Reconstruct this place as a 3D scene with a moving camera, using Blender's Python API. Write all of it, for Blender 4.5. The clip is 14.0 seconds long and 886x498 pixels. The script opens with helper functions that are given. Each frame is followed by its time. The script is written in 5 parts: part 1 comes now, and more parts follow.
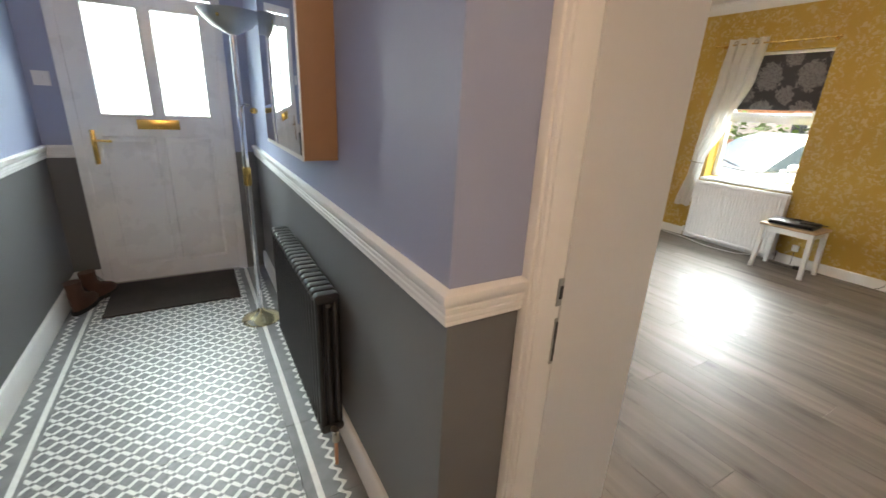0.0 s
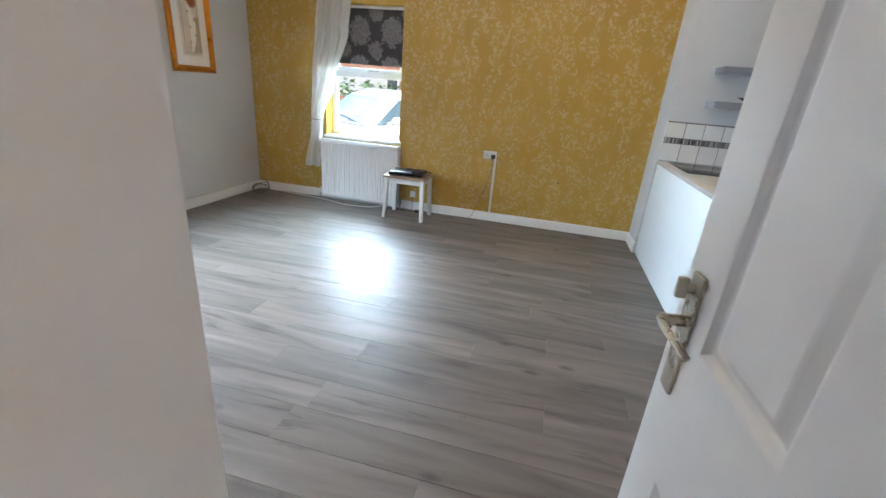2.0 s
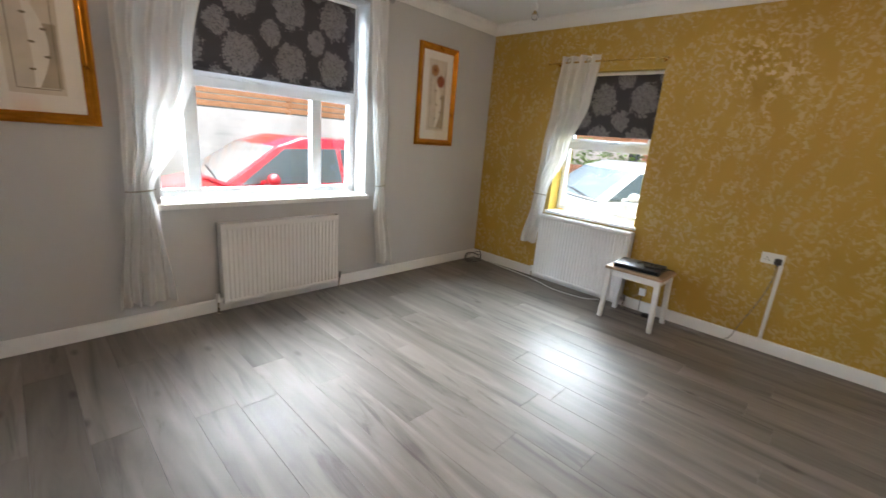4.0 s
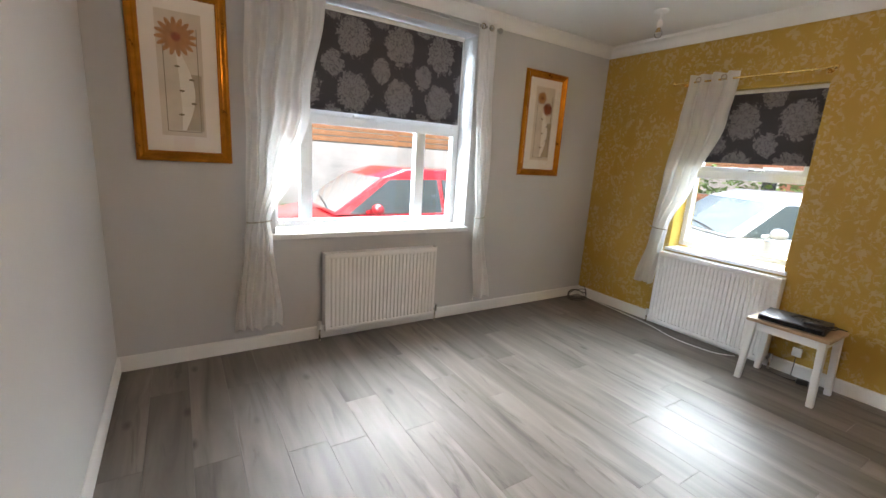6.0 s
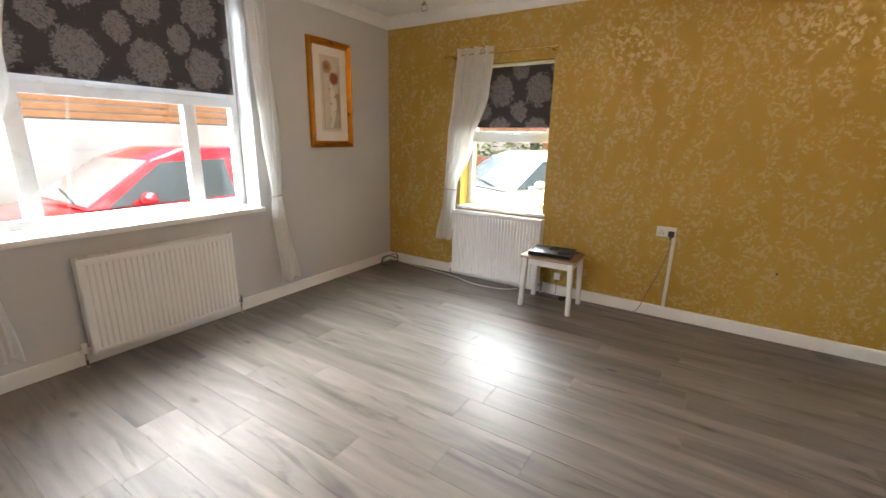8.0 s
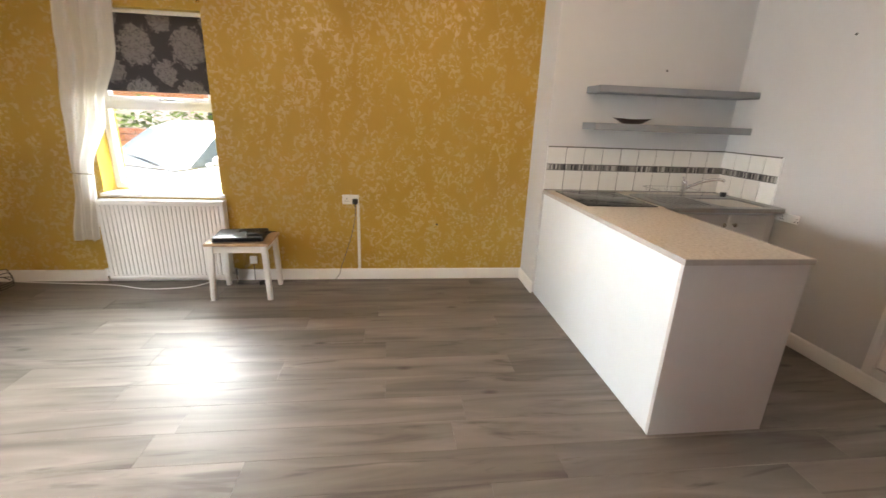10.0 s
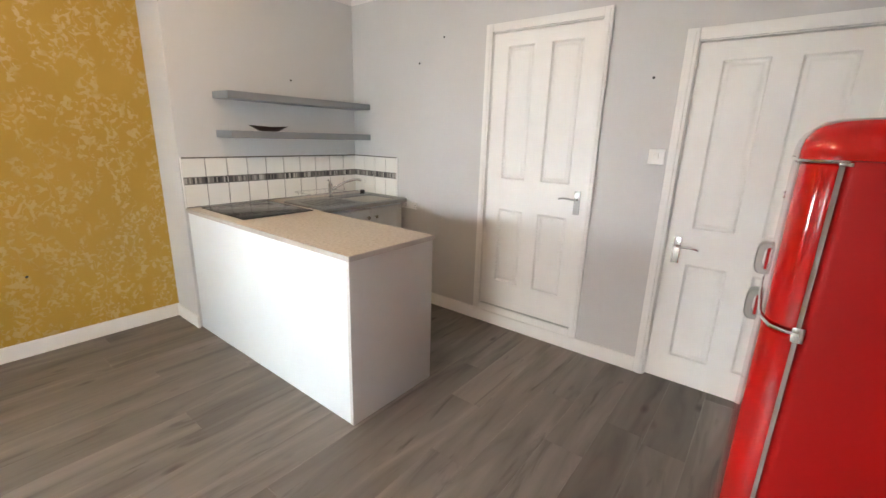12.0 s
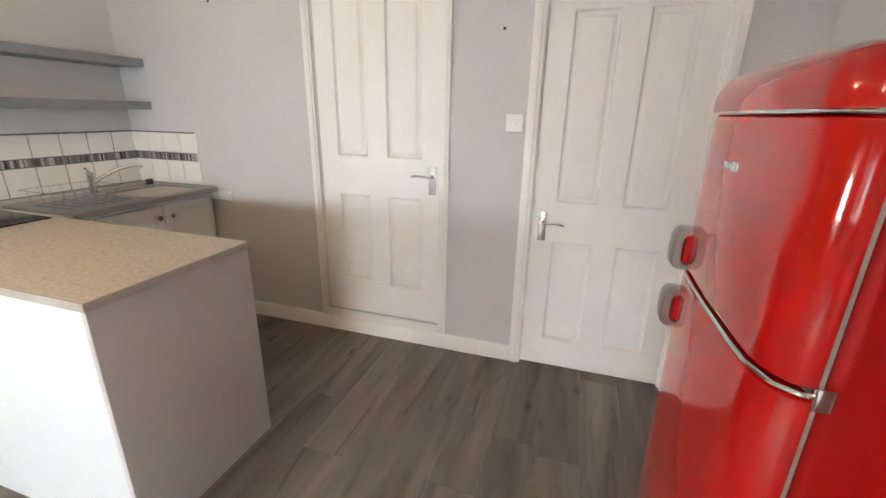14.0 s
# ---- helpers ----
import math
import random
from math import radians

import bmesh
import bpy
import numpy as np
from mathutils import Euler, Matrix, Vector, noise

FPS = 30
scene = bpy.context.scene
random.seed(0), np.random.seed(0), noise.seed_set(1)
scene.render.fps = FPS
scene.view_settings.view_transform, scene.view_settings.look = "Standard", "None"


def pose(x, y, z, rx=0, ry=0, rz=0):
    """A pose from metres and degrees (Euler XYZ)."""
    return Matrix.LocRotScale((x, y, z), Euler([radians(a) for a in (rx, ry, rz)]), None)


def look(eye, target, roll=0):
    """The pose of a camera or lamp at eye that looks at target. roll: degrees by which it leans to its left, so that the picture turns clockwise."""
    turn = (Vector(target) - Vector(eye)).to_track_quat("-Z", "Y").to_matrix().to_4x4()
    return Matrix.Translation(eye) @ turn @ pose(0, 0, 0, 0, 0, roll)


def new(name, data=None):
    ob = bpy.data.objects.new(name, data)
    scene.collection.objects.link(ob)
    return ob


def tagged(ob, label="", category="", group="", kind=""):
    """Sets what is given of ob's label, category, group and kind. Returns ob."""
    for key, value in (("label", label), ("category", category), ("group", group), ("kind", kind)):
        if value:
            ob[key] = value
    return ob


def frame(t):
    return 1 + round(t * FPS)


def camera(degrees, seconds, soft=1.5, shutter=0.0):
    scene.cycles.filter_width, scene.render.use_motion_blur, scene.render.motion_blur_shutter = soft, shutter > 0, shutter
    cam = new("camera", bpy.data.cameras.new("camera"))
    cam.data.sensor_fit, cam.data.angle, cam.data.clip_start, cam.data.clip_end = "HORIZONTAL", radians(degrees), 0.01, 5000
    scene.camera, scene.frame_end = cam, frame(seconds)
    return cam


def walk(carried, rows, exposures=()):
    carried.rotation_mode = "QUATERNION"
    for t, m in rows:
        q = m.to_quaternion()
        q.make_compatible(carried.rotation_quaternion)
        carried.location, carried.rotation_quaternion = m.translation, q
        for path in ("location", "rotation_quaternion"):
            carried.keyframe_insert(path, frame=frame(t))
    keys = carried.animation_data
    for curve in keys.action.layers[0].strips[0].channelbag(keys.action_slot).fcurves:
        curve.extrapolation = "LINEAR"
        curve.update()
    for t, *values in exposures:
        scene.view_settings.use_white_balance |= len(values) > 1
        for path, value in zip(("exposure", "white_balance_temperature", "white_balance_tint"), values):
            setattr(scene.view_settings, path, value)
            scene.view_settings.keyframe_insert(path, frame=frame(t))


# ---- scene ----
cam = camera(93.4, 14.0, shutter=0.15)
PATH = [
    (0, (0.462, 0.846, 1.438), (1.433, 2.472, 0.795), 2.9),
    (0.5, (0.665, 0.929, 1.431), (1.965, 2.309, 0.796), 3.4),
    (1, (0.859, 0.985, 1.46), (2.45, 2.003, 0.804), 1.8),
    (1.5, (1.033, 1.079, 1.415), (2.793, 1.685, 0.683), 3.6),
    (2, (1.195, 1.133, 1.396), (3.019, 1.537, 0.681), 4.8),
    (2.5, (1.421, 1.157, 1.404), (3.204, 1.77, 0.738), 3.2),
    (3, (1.556, 1.21, 1.424), (3.277, 2.02, 0.806), 2.7),
    (3.5, (1.717, 1.316, 1.442), (3.354, 2.317, 0.878), 2.7),
    (4, (1.858, 1.397, 1.456), (3.256, 2.73, 0.936), 4.8),
    (4.2, (1.911, 1.428, 1.467), (3.162, 2.907, 0.971), 5.4),
    (6.3, (1.961, 1.572, 1.473), (3.015, 3.218, 1.045), 3.7),
    (6.5, (1.962, 1.559, 1.469), (3.084, 3.155, 1.027), 3.2),
    (7, (1.965, 1.529, 1.461), (3.273, 2.964, 0.982), 2.4),
    (7.2, (1.973, 1.515, 1.448), (3.348, 2.885, 0.966), 2.0),
    (9.3, (2.12, 1.42, 1.478), (4.016, 1.685, 0.899), 2.1),
    (9.5, (2.132, 1.41, 1.476), (4.039, 1.538, 0.888), 2.2),
    (10, (2.173, 1.361, 1.463), (4.067, 1.121, 0.867), 2.2),
    (10.5, (2.251, 1.25, 1.457), (4.052, 0.621, 0.858), 1.8),
    (11, (2.291, 1.204, 1.465), (3.902, 0.178, 0.872), 1.9),
    (11.5, (2.264, 1.249, 1.469), (3.649, -0.083, 0.914), 1.8),
    (12, (2.25, 1.314, 1.474), (3.434, -0.213, 0.956), 1.7),
    (12.5, (2.268, 1.31, 1.504), (3.309, -0.322, 0.999), 1.5),
    (13, (2.334, 1.151, 1.482), (3.237, -0.558, 0.97), 1.4),
    (13.5, (2.393, 0.967, 1.469), (3.133, -0.806, 0.913), 1.4),
    (14, (2.487, 0.805, 1.439), (3.055, -1.01, 0.82), 1.1),
]
EXPOSURES = [(0.0, 1.86, 7000, 9), (1.0, 2.02, 6000, 8), (1.5, 1.98, 5450, 4), (2.0, 1.88, 5550, 5), (2.5, 1.68, 5800, 6), (4.0, 1.47, 6400, 9), (7.0, 1.5, 6650, 11), (9.5, 1.93, 7350, 14), (12.5, 2.25, 6800, 10), (14.0, 2.14, 6900, 10)]
walk(cam, [(t, look(eye, target, roll)) for t, eye, target, roll in PATH], EXPOSURES)

# ---------------------------------------------------------------- light
world = bpy.data.worlds.new("sky")
scene.world = world
world.use_nodes = True
wn = world.node_tree.nodes
sky = wn.new("ShaderNodeTexSky")
sky.sky_type = "NISHITA"
sky.sun_disc = False
sky.sun_elevation = radians(58)
sky.sun_rotation = radians(222)
sky.air_density, sky.dust_density = 1.0, 4.0
wn["Background"].inputs["Strength"].default_value = 0.11
world.node_tree.links.new(sky.outputs["Color"], wn["Background"].inputs["Color"])


def sun_lamp(strength, angle, elevation, azimuth):
    d = bpy.data.lights.new("sun", "SUN")
    d.energy, d.angle, d.color = strength, radians(angle), (1.0, 0.96, 0.9)
    ob = new("sun", d)
    e, a = radians(elevation), radians(azimuth)
    way = Vector((math.cos(e) * math.sin(a), math.cos(e) * math.cos(a), math.sin(e)))
    ob.matrix_world = look((0, 0, 30), Vector((0, 0, 30)) - way)
    return ob


sun_lamp(0.8, 20, 58, 222)


def area_lamp(name, eye, target, width, height, watts, colour):
    d = bpy.data.lights.new(name, "AREA")
    d.shape, d.size, d.size_y, d.energy, d.color = "RECTANGLE", width, height, watts, colour
    ob = new(name, d)
    ob.matrix_world = look(eye, target)
    return ob


# added lamps standing in for daylight by the openings, from the sky above the street
DAY = (0.77, 0.91, 1.0)
area_lamp("sky_light_front", (3.4, 6.7, 3.25), (3.3, 3.0, 0.5), 3.8, 2.3, 165, DAY)
area_lamp("sky_light_side", (7.9, 3.3, 2.95), (4.2, 2.9, 0.4), 2.6, 2.1, 200, DAY)
# low lamps added at the windows for level daylight; no street lamps stand here
low = area_lamp("low_daylight_front", (3.35, 5.04, 1.28), (5.3, -1.2, 1.0), 1.5, 0.8, 4.2, DAY)
low.data.spread = radians(58)
low = area_lamp("low_daylight_side", (6.2, 3.27, 1.13), (3.3, -1.4, 1.0), 0.85, 0.65, 5, DAY)
low.data.spread = radians(56)
low = area_lamp("window_sky_front", (3.35, 5.04, 1.28), (3.0, 3.4, 0.0), 1.5, 0.8, 12.0, (0.93, 0.97, 1.0))
low.data.spread = radians(68)
low = area_lamp("window_sky_side", (6.2, 3.27, 1.13), (4.6, 2.6, 0.0), 0.85, 0.65, 2.3, (0.93, 0.97, 1.0))
low.data.spread = radians(64)
area_lamp("sky_light_door", (0.2, 6.5, 3.3), (0.2, 2.6, 0.0), 2.4, 2.0, 260, DAY)
area_lamp("low_daylight_door", (0.2, 5.5, 1.75), (0.2, 0, 1.1), 2.2, 1.8, 66, DAY)
HALL_BULB, ROOM_BULB, KITCHEN_BULB = (0.15, 0.05, 2.30), (3.35, 2.5, 2.46), (4.18, 0.62, 2.46)
for name, at, watts in (("hall_bulb_light", HALL_BULB, 14), ("room_bulb_light", ROOM_BULB, 7), ("kitchen_bulb_light", KITCHEN_BULB, 4)):
    d = bpy.data.lights.new(name, "POINT")
    d.energy, d.color, d.shadow_soft_size = watts, (1.0, 0.68, 0.40), 0.06
    new(name, d).location = at

# ---------------------------------------------------------------- materials


def nodes_of(name):
    m = bpy.data.materials.new(name)
    m.use_nodes = True
    nt = m.node_tree
    return m, nt, nt.nodes["Principled BSDF"]


def math_node(nt, op, a, b=None, clamp=False):
    n = nt.nodes.new("ShaderNodeMath")
    n.operation, n.use_clamp = op, clamp
    for k, v in enumerate((a, b)):
        if v is None:
            continue
        if isinstance(v, (int, float)):
            n.inputs[k].default_value = v
        else:
            nt.links.new(v, n.inputs[k])
    return n.outputs[0]


def coords(nt, scale=(1, 1, 1), offset_random=False):
    tc = nt.nodes.new("ShaderNodeTexCoord")
    mp = nt.nodes.new("ShaderNodeMapping")
    mp.inputs["Scale"].default_value = scale
    nt.links.new(tc.outputs["Object"], mp.inputs["Vector"])
    if offset_random:
        info = nt.nodes.new("ShaderNodeObjectInfo")
        cb = nt.nodes.new("ShaderNodeCombineXYZ")
        for k, f in enumerate((37.0, 91.0, 53.0)):
            nt.links.new(math_node(nt, "MULTIPLY", info.outputs["Random"], f), cb.inputs[k])
        nt.links.new(cb.outputs[0], mp.inputs["Location"])
    return mp.outputs["Vector"]


def noise_node(nt, vec, scale, detail=4.0, rough=0.55, distortion=0.0):
    n = nt.nodes.new("ShaderNodeTexNoise")
    n.inputs["Scale"].default_value = scale
    n.inputs["Detail"].default_value = detail
    n.inputs["Roughness"].default_value = rough
    n.inputs["Distortion"].default_value = distortion
    nt.links.new(vec, n.inputs["Vector"])
    return n.outputs["Fac"]


def ramp(nt, fac, stops):
    n = nt.nodes.new("ShaderNodeValToRGB")
    el = n.color_ramp.elements
    while len(el) < len(stops):
        el.new(0.5)
    for e, (p, c) in zip(el, stops):
        e.position, e.color = p, (*c, 1) if len(c) == 3 else c
    nt.links.new(fac, n.inputs["Fac"])
    return n.outputs["Color"]


def mix(nt, fac, a, b, blend="MIX"):
    n = nt.nodes.new("ShaderNodeMix")
    n.data_type, n.blend_type = "RGBA", blend
    for key, v in ((0, fac), (6, a), (7, b)):
        if isinstance(v, (int, float)):
            n.inputs[key].default_value = v
        elif isinstance(v, tuple):
            n.inputs[key].default_value = (*v, 1)
        else:
            nt.links.new(v, n.inputs[key])
    return n.outputs[2]


def bump(nt, bsdf, height, strength, distance=0.01):
    n = nt.nodes.new("ShaderNodeBump")
    n.inputs["Strength"].default_value, n.inputs["Distance"].default_value = strength, distance
    nt.links.new(height, n.inputs["Height"])
    nt.links.new(n.outputs["Normal"], bsdf.inputs["Normal"])


def shade(c, f):
    return tuple(min(1.0, max(0.0, v * f)) for v in c)


def plain(name, colour, rough=0.5, metal=0.0, var=0.06, scale=2.5, fine=120.0, relief=0.08, coat=0.0, spec=0.5):
    """A surface with soft blotches, fine grain and a little relief."""
    m, nt, p = nodes_of(name)
    vec = coords(nt)
    big = noise_node(nt, vec, scale, 5)
    small = noise_node(nt, vec, fine, 3)
    c = ramp(nt, big, [(0.3, shade(colour, 1 - var)), (0.7, shade(colour, 1 + var))])
    c = mix(nt, math_node(nt, "MULTIPLY", small, 0.10), c, shade(colour, 0.7))
    nt.links.new(c, p.inputs["Base Color"])
    r = math_node(nt, "ADD", math_node(nt, "MULTIPLY", big, 0.16), rough - 0.08, True)
    nt.links.new(r, p.inputs["Roughness"])
    p.inputs["Metallic"].default_value = metal
    p.inputs["Coat Weight"].default_value = coat
    p.inputs["Specular IOR Level"].default_value = spec
    if relief:
        bump(nt, p, small, relief, 0.004)
    return m


WALL_GREY = plain("grey_wall_paint", (0.56, 0.555, 0.555), 0.62, var=0.03, scale=1.4, fine=90, relief=0.12)
WALL_PALE = plain("pale_wall_paint", (0.63, 0.63, 0.635), 0.6, var=0.03, scale=1.4, fine=90, relief=0.12)
WALL_BLUE = plain("lilac_blue_paint", (0.33, 0.37, 0.53), 0.55, var=0.03, scale=1.2, fine=110, relief=0.1)
WALL_DARK = plain("dark_grey_paint", (0.155, 0.155, 0.16), 0.5, var=0.06, scale=1.5, fine=110, relief=0.1)
CEILING_WHITE = plain("ceiling_white", (0.8, 0.79, 0.77), 0.8, var=0.02, fine=60, relief=0.2)
GLOSS_WHITE = plain("gloss_white_paint", (0.79, 0.78, 0.765), 0.40, var=0.02, scale=5, fine=40, relief=0.05)
SATIN_WHITE = plain("satin_white_paint", (0.79, 0.775, 0.75), 0.42, var=0.02, scale=4, fine=60, relief=0.06)
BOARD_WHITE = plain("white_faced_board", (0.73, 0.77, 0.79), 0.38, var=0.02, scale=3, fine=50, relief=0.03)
BOARD_GREY = plain("greyer_board", (0.55, 0.53, 0.52), 0.45, var=0.03, scale=3, fine=50, relief=0.03)
PLASTIC_WHITE = plain("white_plastic", (0.82, 0.82, 0.81), 0.32, var=0.015, scale=6, relief=0)
UPVC = plain("window_plastic", (0.84, 0.85, 0.86), 0.28, var=0.012, scale=4, relief=0)
SHELF_GREY = plain("grey_shelf_paint", (0.24, 0.255, 0.28), 0.5, var=0.05, scale=4, fine=70, relief=0.1)
RAD_WHITE = plain("radiator_enamel", (0.8, 0.79, 0.78), 0.33, var=0.015, scale=5, relief=0.02)
RAD_BLACK = plain("anthracite_enamel", (0.022, 0.022, 0.025), 0.38, var=0.1, scale=8, relief=0.04)
BLACK_PLASTIC = plain("black_plastic", (0.02, 0.02, 0.022), 0.42, var=0.1, scale=10, fine=300, relief=0.1)
CHROME = plain("chrome", (0.82, 0.82, 0.83), 0.13, metal=1.0, var=0.03, scale=9, relief=0)
STEEL = plain("brushed_steel", (0.40, 0.395, 0.385), 0.33, metal=1.0, var=0.06, scale=12, fine=200, relief=0.05)
NICKEL = plain("aged_nickel", (0.50, 0.46, 0.38), 0.28, metal=1.0, var=0.12, scale=20, fine=250, relief=0.05)
BRASS = plain("polished_brass", (0.80, 0.55, 0.18), 0.25, metal=1.0, var=0.08, scale=20, relief=0.02)
COPPER = plain("copper_pipe", (0.72, 0.36, 0.2), 0.35, metal=1.0, var=0.15, scale=20, relief=0.02)
RED_ENAMEL = plain("red_enamel", (0.52, 0.004, 0.004), 0.13, var=0.04, scale=2.5, fine=500, relief=0.0, coat=0.6, spec=0.5)
RED_SIDE = plain("red_textured_side", (0.40, 0.003, 0.003), 0.46, var=0.05, scale=3, fine=420, relief=0.14, spec=0.25)
HOB_GLASS = plain("black_hob_glass", (0.008, 0.008, 0.009), 0.16, var=0.1, relief=0, spec=0.22)
GOLD_FRAME = plain("gilded_wood", (0.50, 0.195, 0.016), 0.30, metal=0.9, var=0.22, scale=14, fine=160, relief=0.12)
SEAL = plain("grey_door_seal", (0.45, 0.45, 0.46), 0.5, var=0.05, relief=0)
CARD_WHITE = plain("mount_card", (0.82, 0.80, 0.78), 0.8, var=0.015, fine=300, relief=0.04)
DARK_WOOD = plain("dark_bowl_wood", (0.03, 0.015, 0.012), 0.35, var=0.3, scale=20, relief=0.1)
TAN_WOOD = plain("stool_top_wood", (0.42, 0.29, 0.18), 0.5, var=0.15, scale=9, fine=80, relief=0.1)
MIRROR_SIDE = plain("mirror_wood_side", (0.30, 0.17, 0.09), 0.45, var=0.08, scale=9, fine=80, relief=0.06)
MAT_BROWN = plain("coir_mat", (0.055, 0.045, 0.04), 0.95, var=0.25, scale=6, fine=260, relief=0.9)
LEATHER = plain("tan_leather", (0.11, 0.05, 0.03), 0.5, var=0.2, scale=14, fine=160, relief=0.2)
RUBBER = plain("tyre_rubber", (0.025, 0.025, 0.027), 0.8, var=0.1, relief=0.1)
CABLE_GREY = plain("grey_cable", (0.16, 0.15, 0.14), 0.5, relief=0)
TILE_WHITE = plain("glazed_tile", (0.80, 0.79, 0.76), 0.16, var=0.02, scale=8, fine=30, relief=0.04, coat=0.3)
GROUT = plain("grey_grout", (0.14, 0.135, 0.13), 0.85, var=0.1, scale=20, relief=0.2)
CHIPBOARD_EDGE = plain("worktop_edge", (0.42, 0.38, 0.35), 0.45, var=0.08, scale=20, relief=0.04)


def glass_material(name, rough, tint=(1, 1, 1)):
    m, nt, p = nodes_of(name)
    p.inputs["Base Color"].default_value = (*tint, 1)
    p.inputs["Transmission Weight"].default_value = 1.0
    p.inputs["Roughness"].default_value = rough
    p.inputs["IOR"].default_value = 1.45
    return m


GLASS = glass_material("clear_glass", 0.0)
FROSTED = glass_material("frosted_glass", 0.6, (0.36, 0.39, 0.33))
SHADE_GLASS = glass_material("shade_glass", 0.2)


def mirror_material():
    m, nt, p = nodes_of("silvered_mirror")
    p.inputs["Base Color"].default_value = (0.9, 0.92, 0.92, 1)
    p.inputs["Metallic"].default_value, p.inputs["Roughness"].default_value = 1.0, 0.02
    return m


MIRROR = mirror_material()


def laminate_material():
    m, nt, p = nodes_of("grey_oak_laminate")
    a = noise_node(nt, coords(nt, (7.0, 0.8, 7.0), True), 1.2, 4, 0.5, 0.8)
    b = noise_node(nt, coords(nt, (60.0, 1.6, 60.0), True), 1.2, 3, 0.5)
    c = ramp(nt, a, [(0.28, (0.100, 0.086, 0.076)), (0.44, (0.170, 0.151, 0.134)), (0.58, (0.208, 0.186, 0.167)), (0.76, (0.268, 0.245, 0.223))])
    streak = ramp(nt, noise_node(nt, coords(nt, (10.0, 1.2, 10.0), True), 1.0, 4, 0.6, 1.4), [(0.59, (0, 0, 0)), (0.72, (1, 1, 1))])
    c = mix(nt, math_node(nt, "MULTIPLY", streak, 0.68), c, (0.062, 0.050, 0.043))
    v = nt.nodes.new("ShaderNodeTexVoronoi")
    v.inputs["Scale"].default_value = 1.0
    nt.links.new(coords(nt, (4.5, 2.0, 4.5), True), v.inputs["Vector"])
    knot = ramp(nt, v.outputs["Distance"], [(0.03, (1, 1, 1)), (0.12, (0, 0, 0))])
    c = mix(nt, math_node(nt, "MULTIPLY", knot, 0.75), c, (0.05, 0.038, 0.032))
    c = mix(nt, math_node(nt, "MULTIPLY", b, 0.07), c, (0.11, 0.095, 0.085))
    info = nt.nodes.new("ShaderNodeObjectInfo")
    tone = ramp(nt, info.outputs["Random"], [(0.0, (0.76, 0.74, 0.72)), (0.3, (0.90, 0.885, 0.865)), (0.8, (1.0, 0.985, 0.97)), (1.0, (1.14, 1.12, 1.10))])
    c = mix(nt, 1.0, c, tone, "MULTIPLY")
    nt.links.new(c, p.inputs["Base Color"])
    nt.links.new(math_node(nt, "ADD", math_node(nt, "MULTIPLY", b, 0.06), 0.43), p.inputs["Roughness"])
    p.inputs["Specular IOR Level"].default_value = 0.36
    bump(nt, p, b, 0.03, 0.002)
    return m


LAMINATE = laminate_material()


def gold_paper_material():
    """Mustard paper with a raised, shimmering copper leaf-and-twig print."""
    m, nt, p = nodes_of("mustard_wallpaper")
    vec = coords(nt)
    warp = nt.nodes.new("ShaderNodeTexNoise")
    warp.inputs["Scale"].default_value, warp.inputs["Detail"].default_value = 14, 2
    nt.links.new(vec, warp.inputs["Vector"])
    sc = nt.nodes.new("ShaderNodeVectorMath")
    sc.operation = "SCALE"
    sc.inputs["Scale"].default_value = 0.06
    nt.links.new(warp.outputs["Color"], sc.inputs[0])
    add = nt.nodes.new("ShaderNodeVectorMath")
    add.operation = "ADD"
    nt.links.new(vec, add.inputs[0])
    nt.links.new(sc.outputs[0], add.inputs[1])
    stretched = nt.nodes.new("ShaderNodeMapping")
    stretched.inputs["Scale"].default_value = (1.0, 1.0, 0.62)
    nt.links.new(add.outputs[0], stretched.inputs["Vector"])
    leaf = ramp(nt, noise_node(nt, add.outputs[0], 33, 1.2, 0.45), [(0.545, (0, 0, 0)), (0.59, (1, 1, 1))])
    twig = ramp(nt, math_node(nt, "ABSOLUTE", math_node(nt, "SUBTRACT", noise_node(nt, stretched.outputs[0], 15, 1), 0.5)), [(0.008, (1, 1, 1)), (0.02, (0, 0, 0))])
    garland = ramp(nt, noise_node(nt, stretched.outputs[0], 9, 1.5), [(0.40, (0, 0, 0)), (0.50, (1, 1, 1))])
    print_mask = math_node(nt, "MULTIPLY", math_node(nt, "MAXIMUM", leaf, math_node(nt, "MULTIPLY", twig, 0.7)), garland)
    base = ramp(nt, noise_node(nt, vec, 1.6, 4), [(0.3, (0.44, 0.275, 0.04)), (0.7, (0.50, 0.32, 0.055))])
    nt.links.new(mix(nt, print_mask, base, (0.475, 0.305, 0.062)), p.inputs["Base Color"])
    p.inputs["Roughness"].default_value = 0.6
    # the print is a thin pearly foil over the paper
    nt.links.new(print_mask, p.inputs["Coat Weight"])
    p.inputs["Coat IOR"].default_value, p.inputs["Coat Roughness"].default_value = 2.15, 0.31
    h = math_node(nt, "ADD", math_node(nt, "MULTIPLY", print_mask, 0.5), math_node(nt, "MULTIPLY", noise_node(nt, vec, 26, 2), 1.0))
    bump(nt, p, h, 0.28, 0.005)
    nt.links.new(p.inputs["Normal"].links[0].from_socket, p.inputs["Coat Normal"])
    return m


GOLD_PAPER = gold_paper_material()
YELLOW_REVEAL = plain("yellow_reveal_paint", (0.58, 0.40, 0.06), 0.55, var=0.05, relief=0.1)


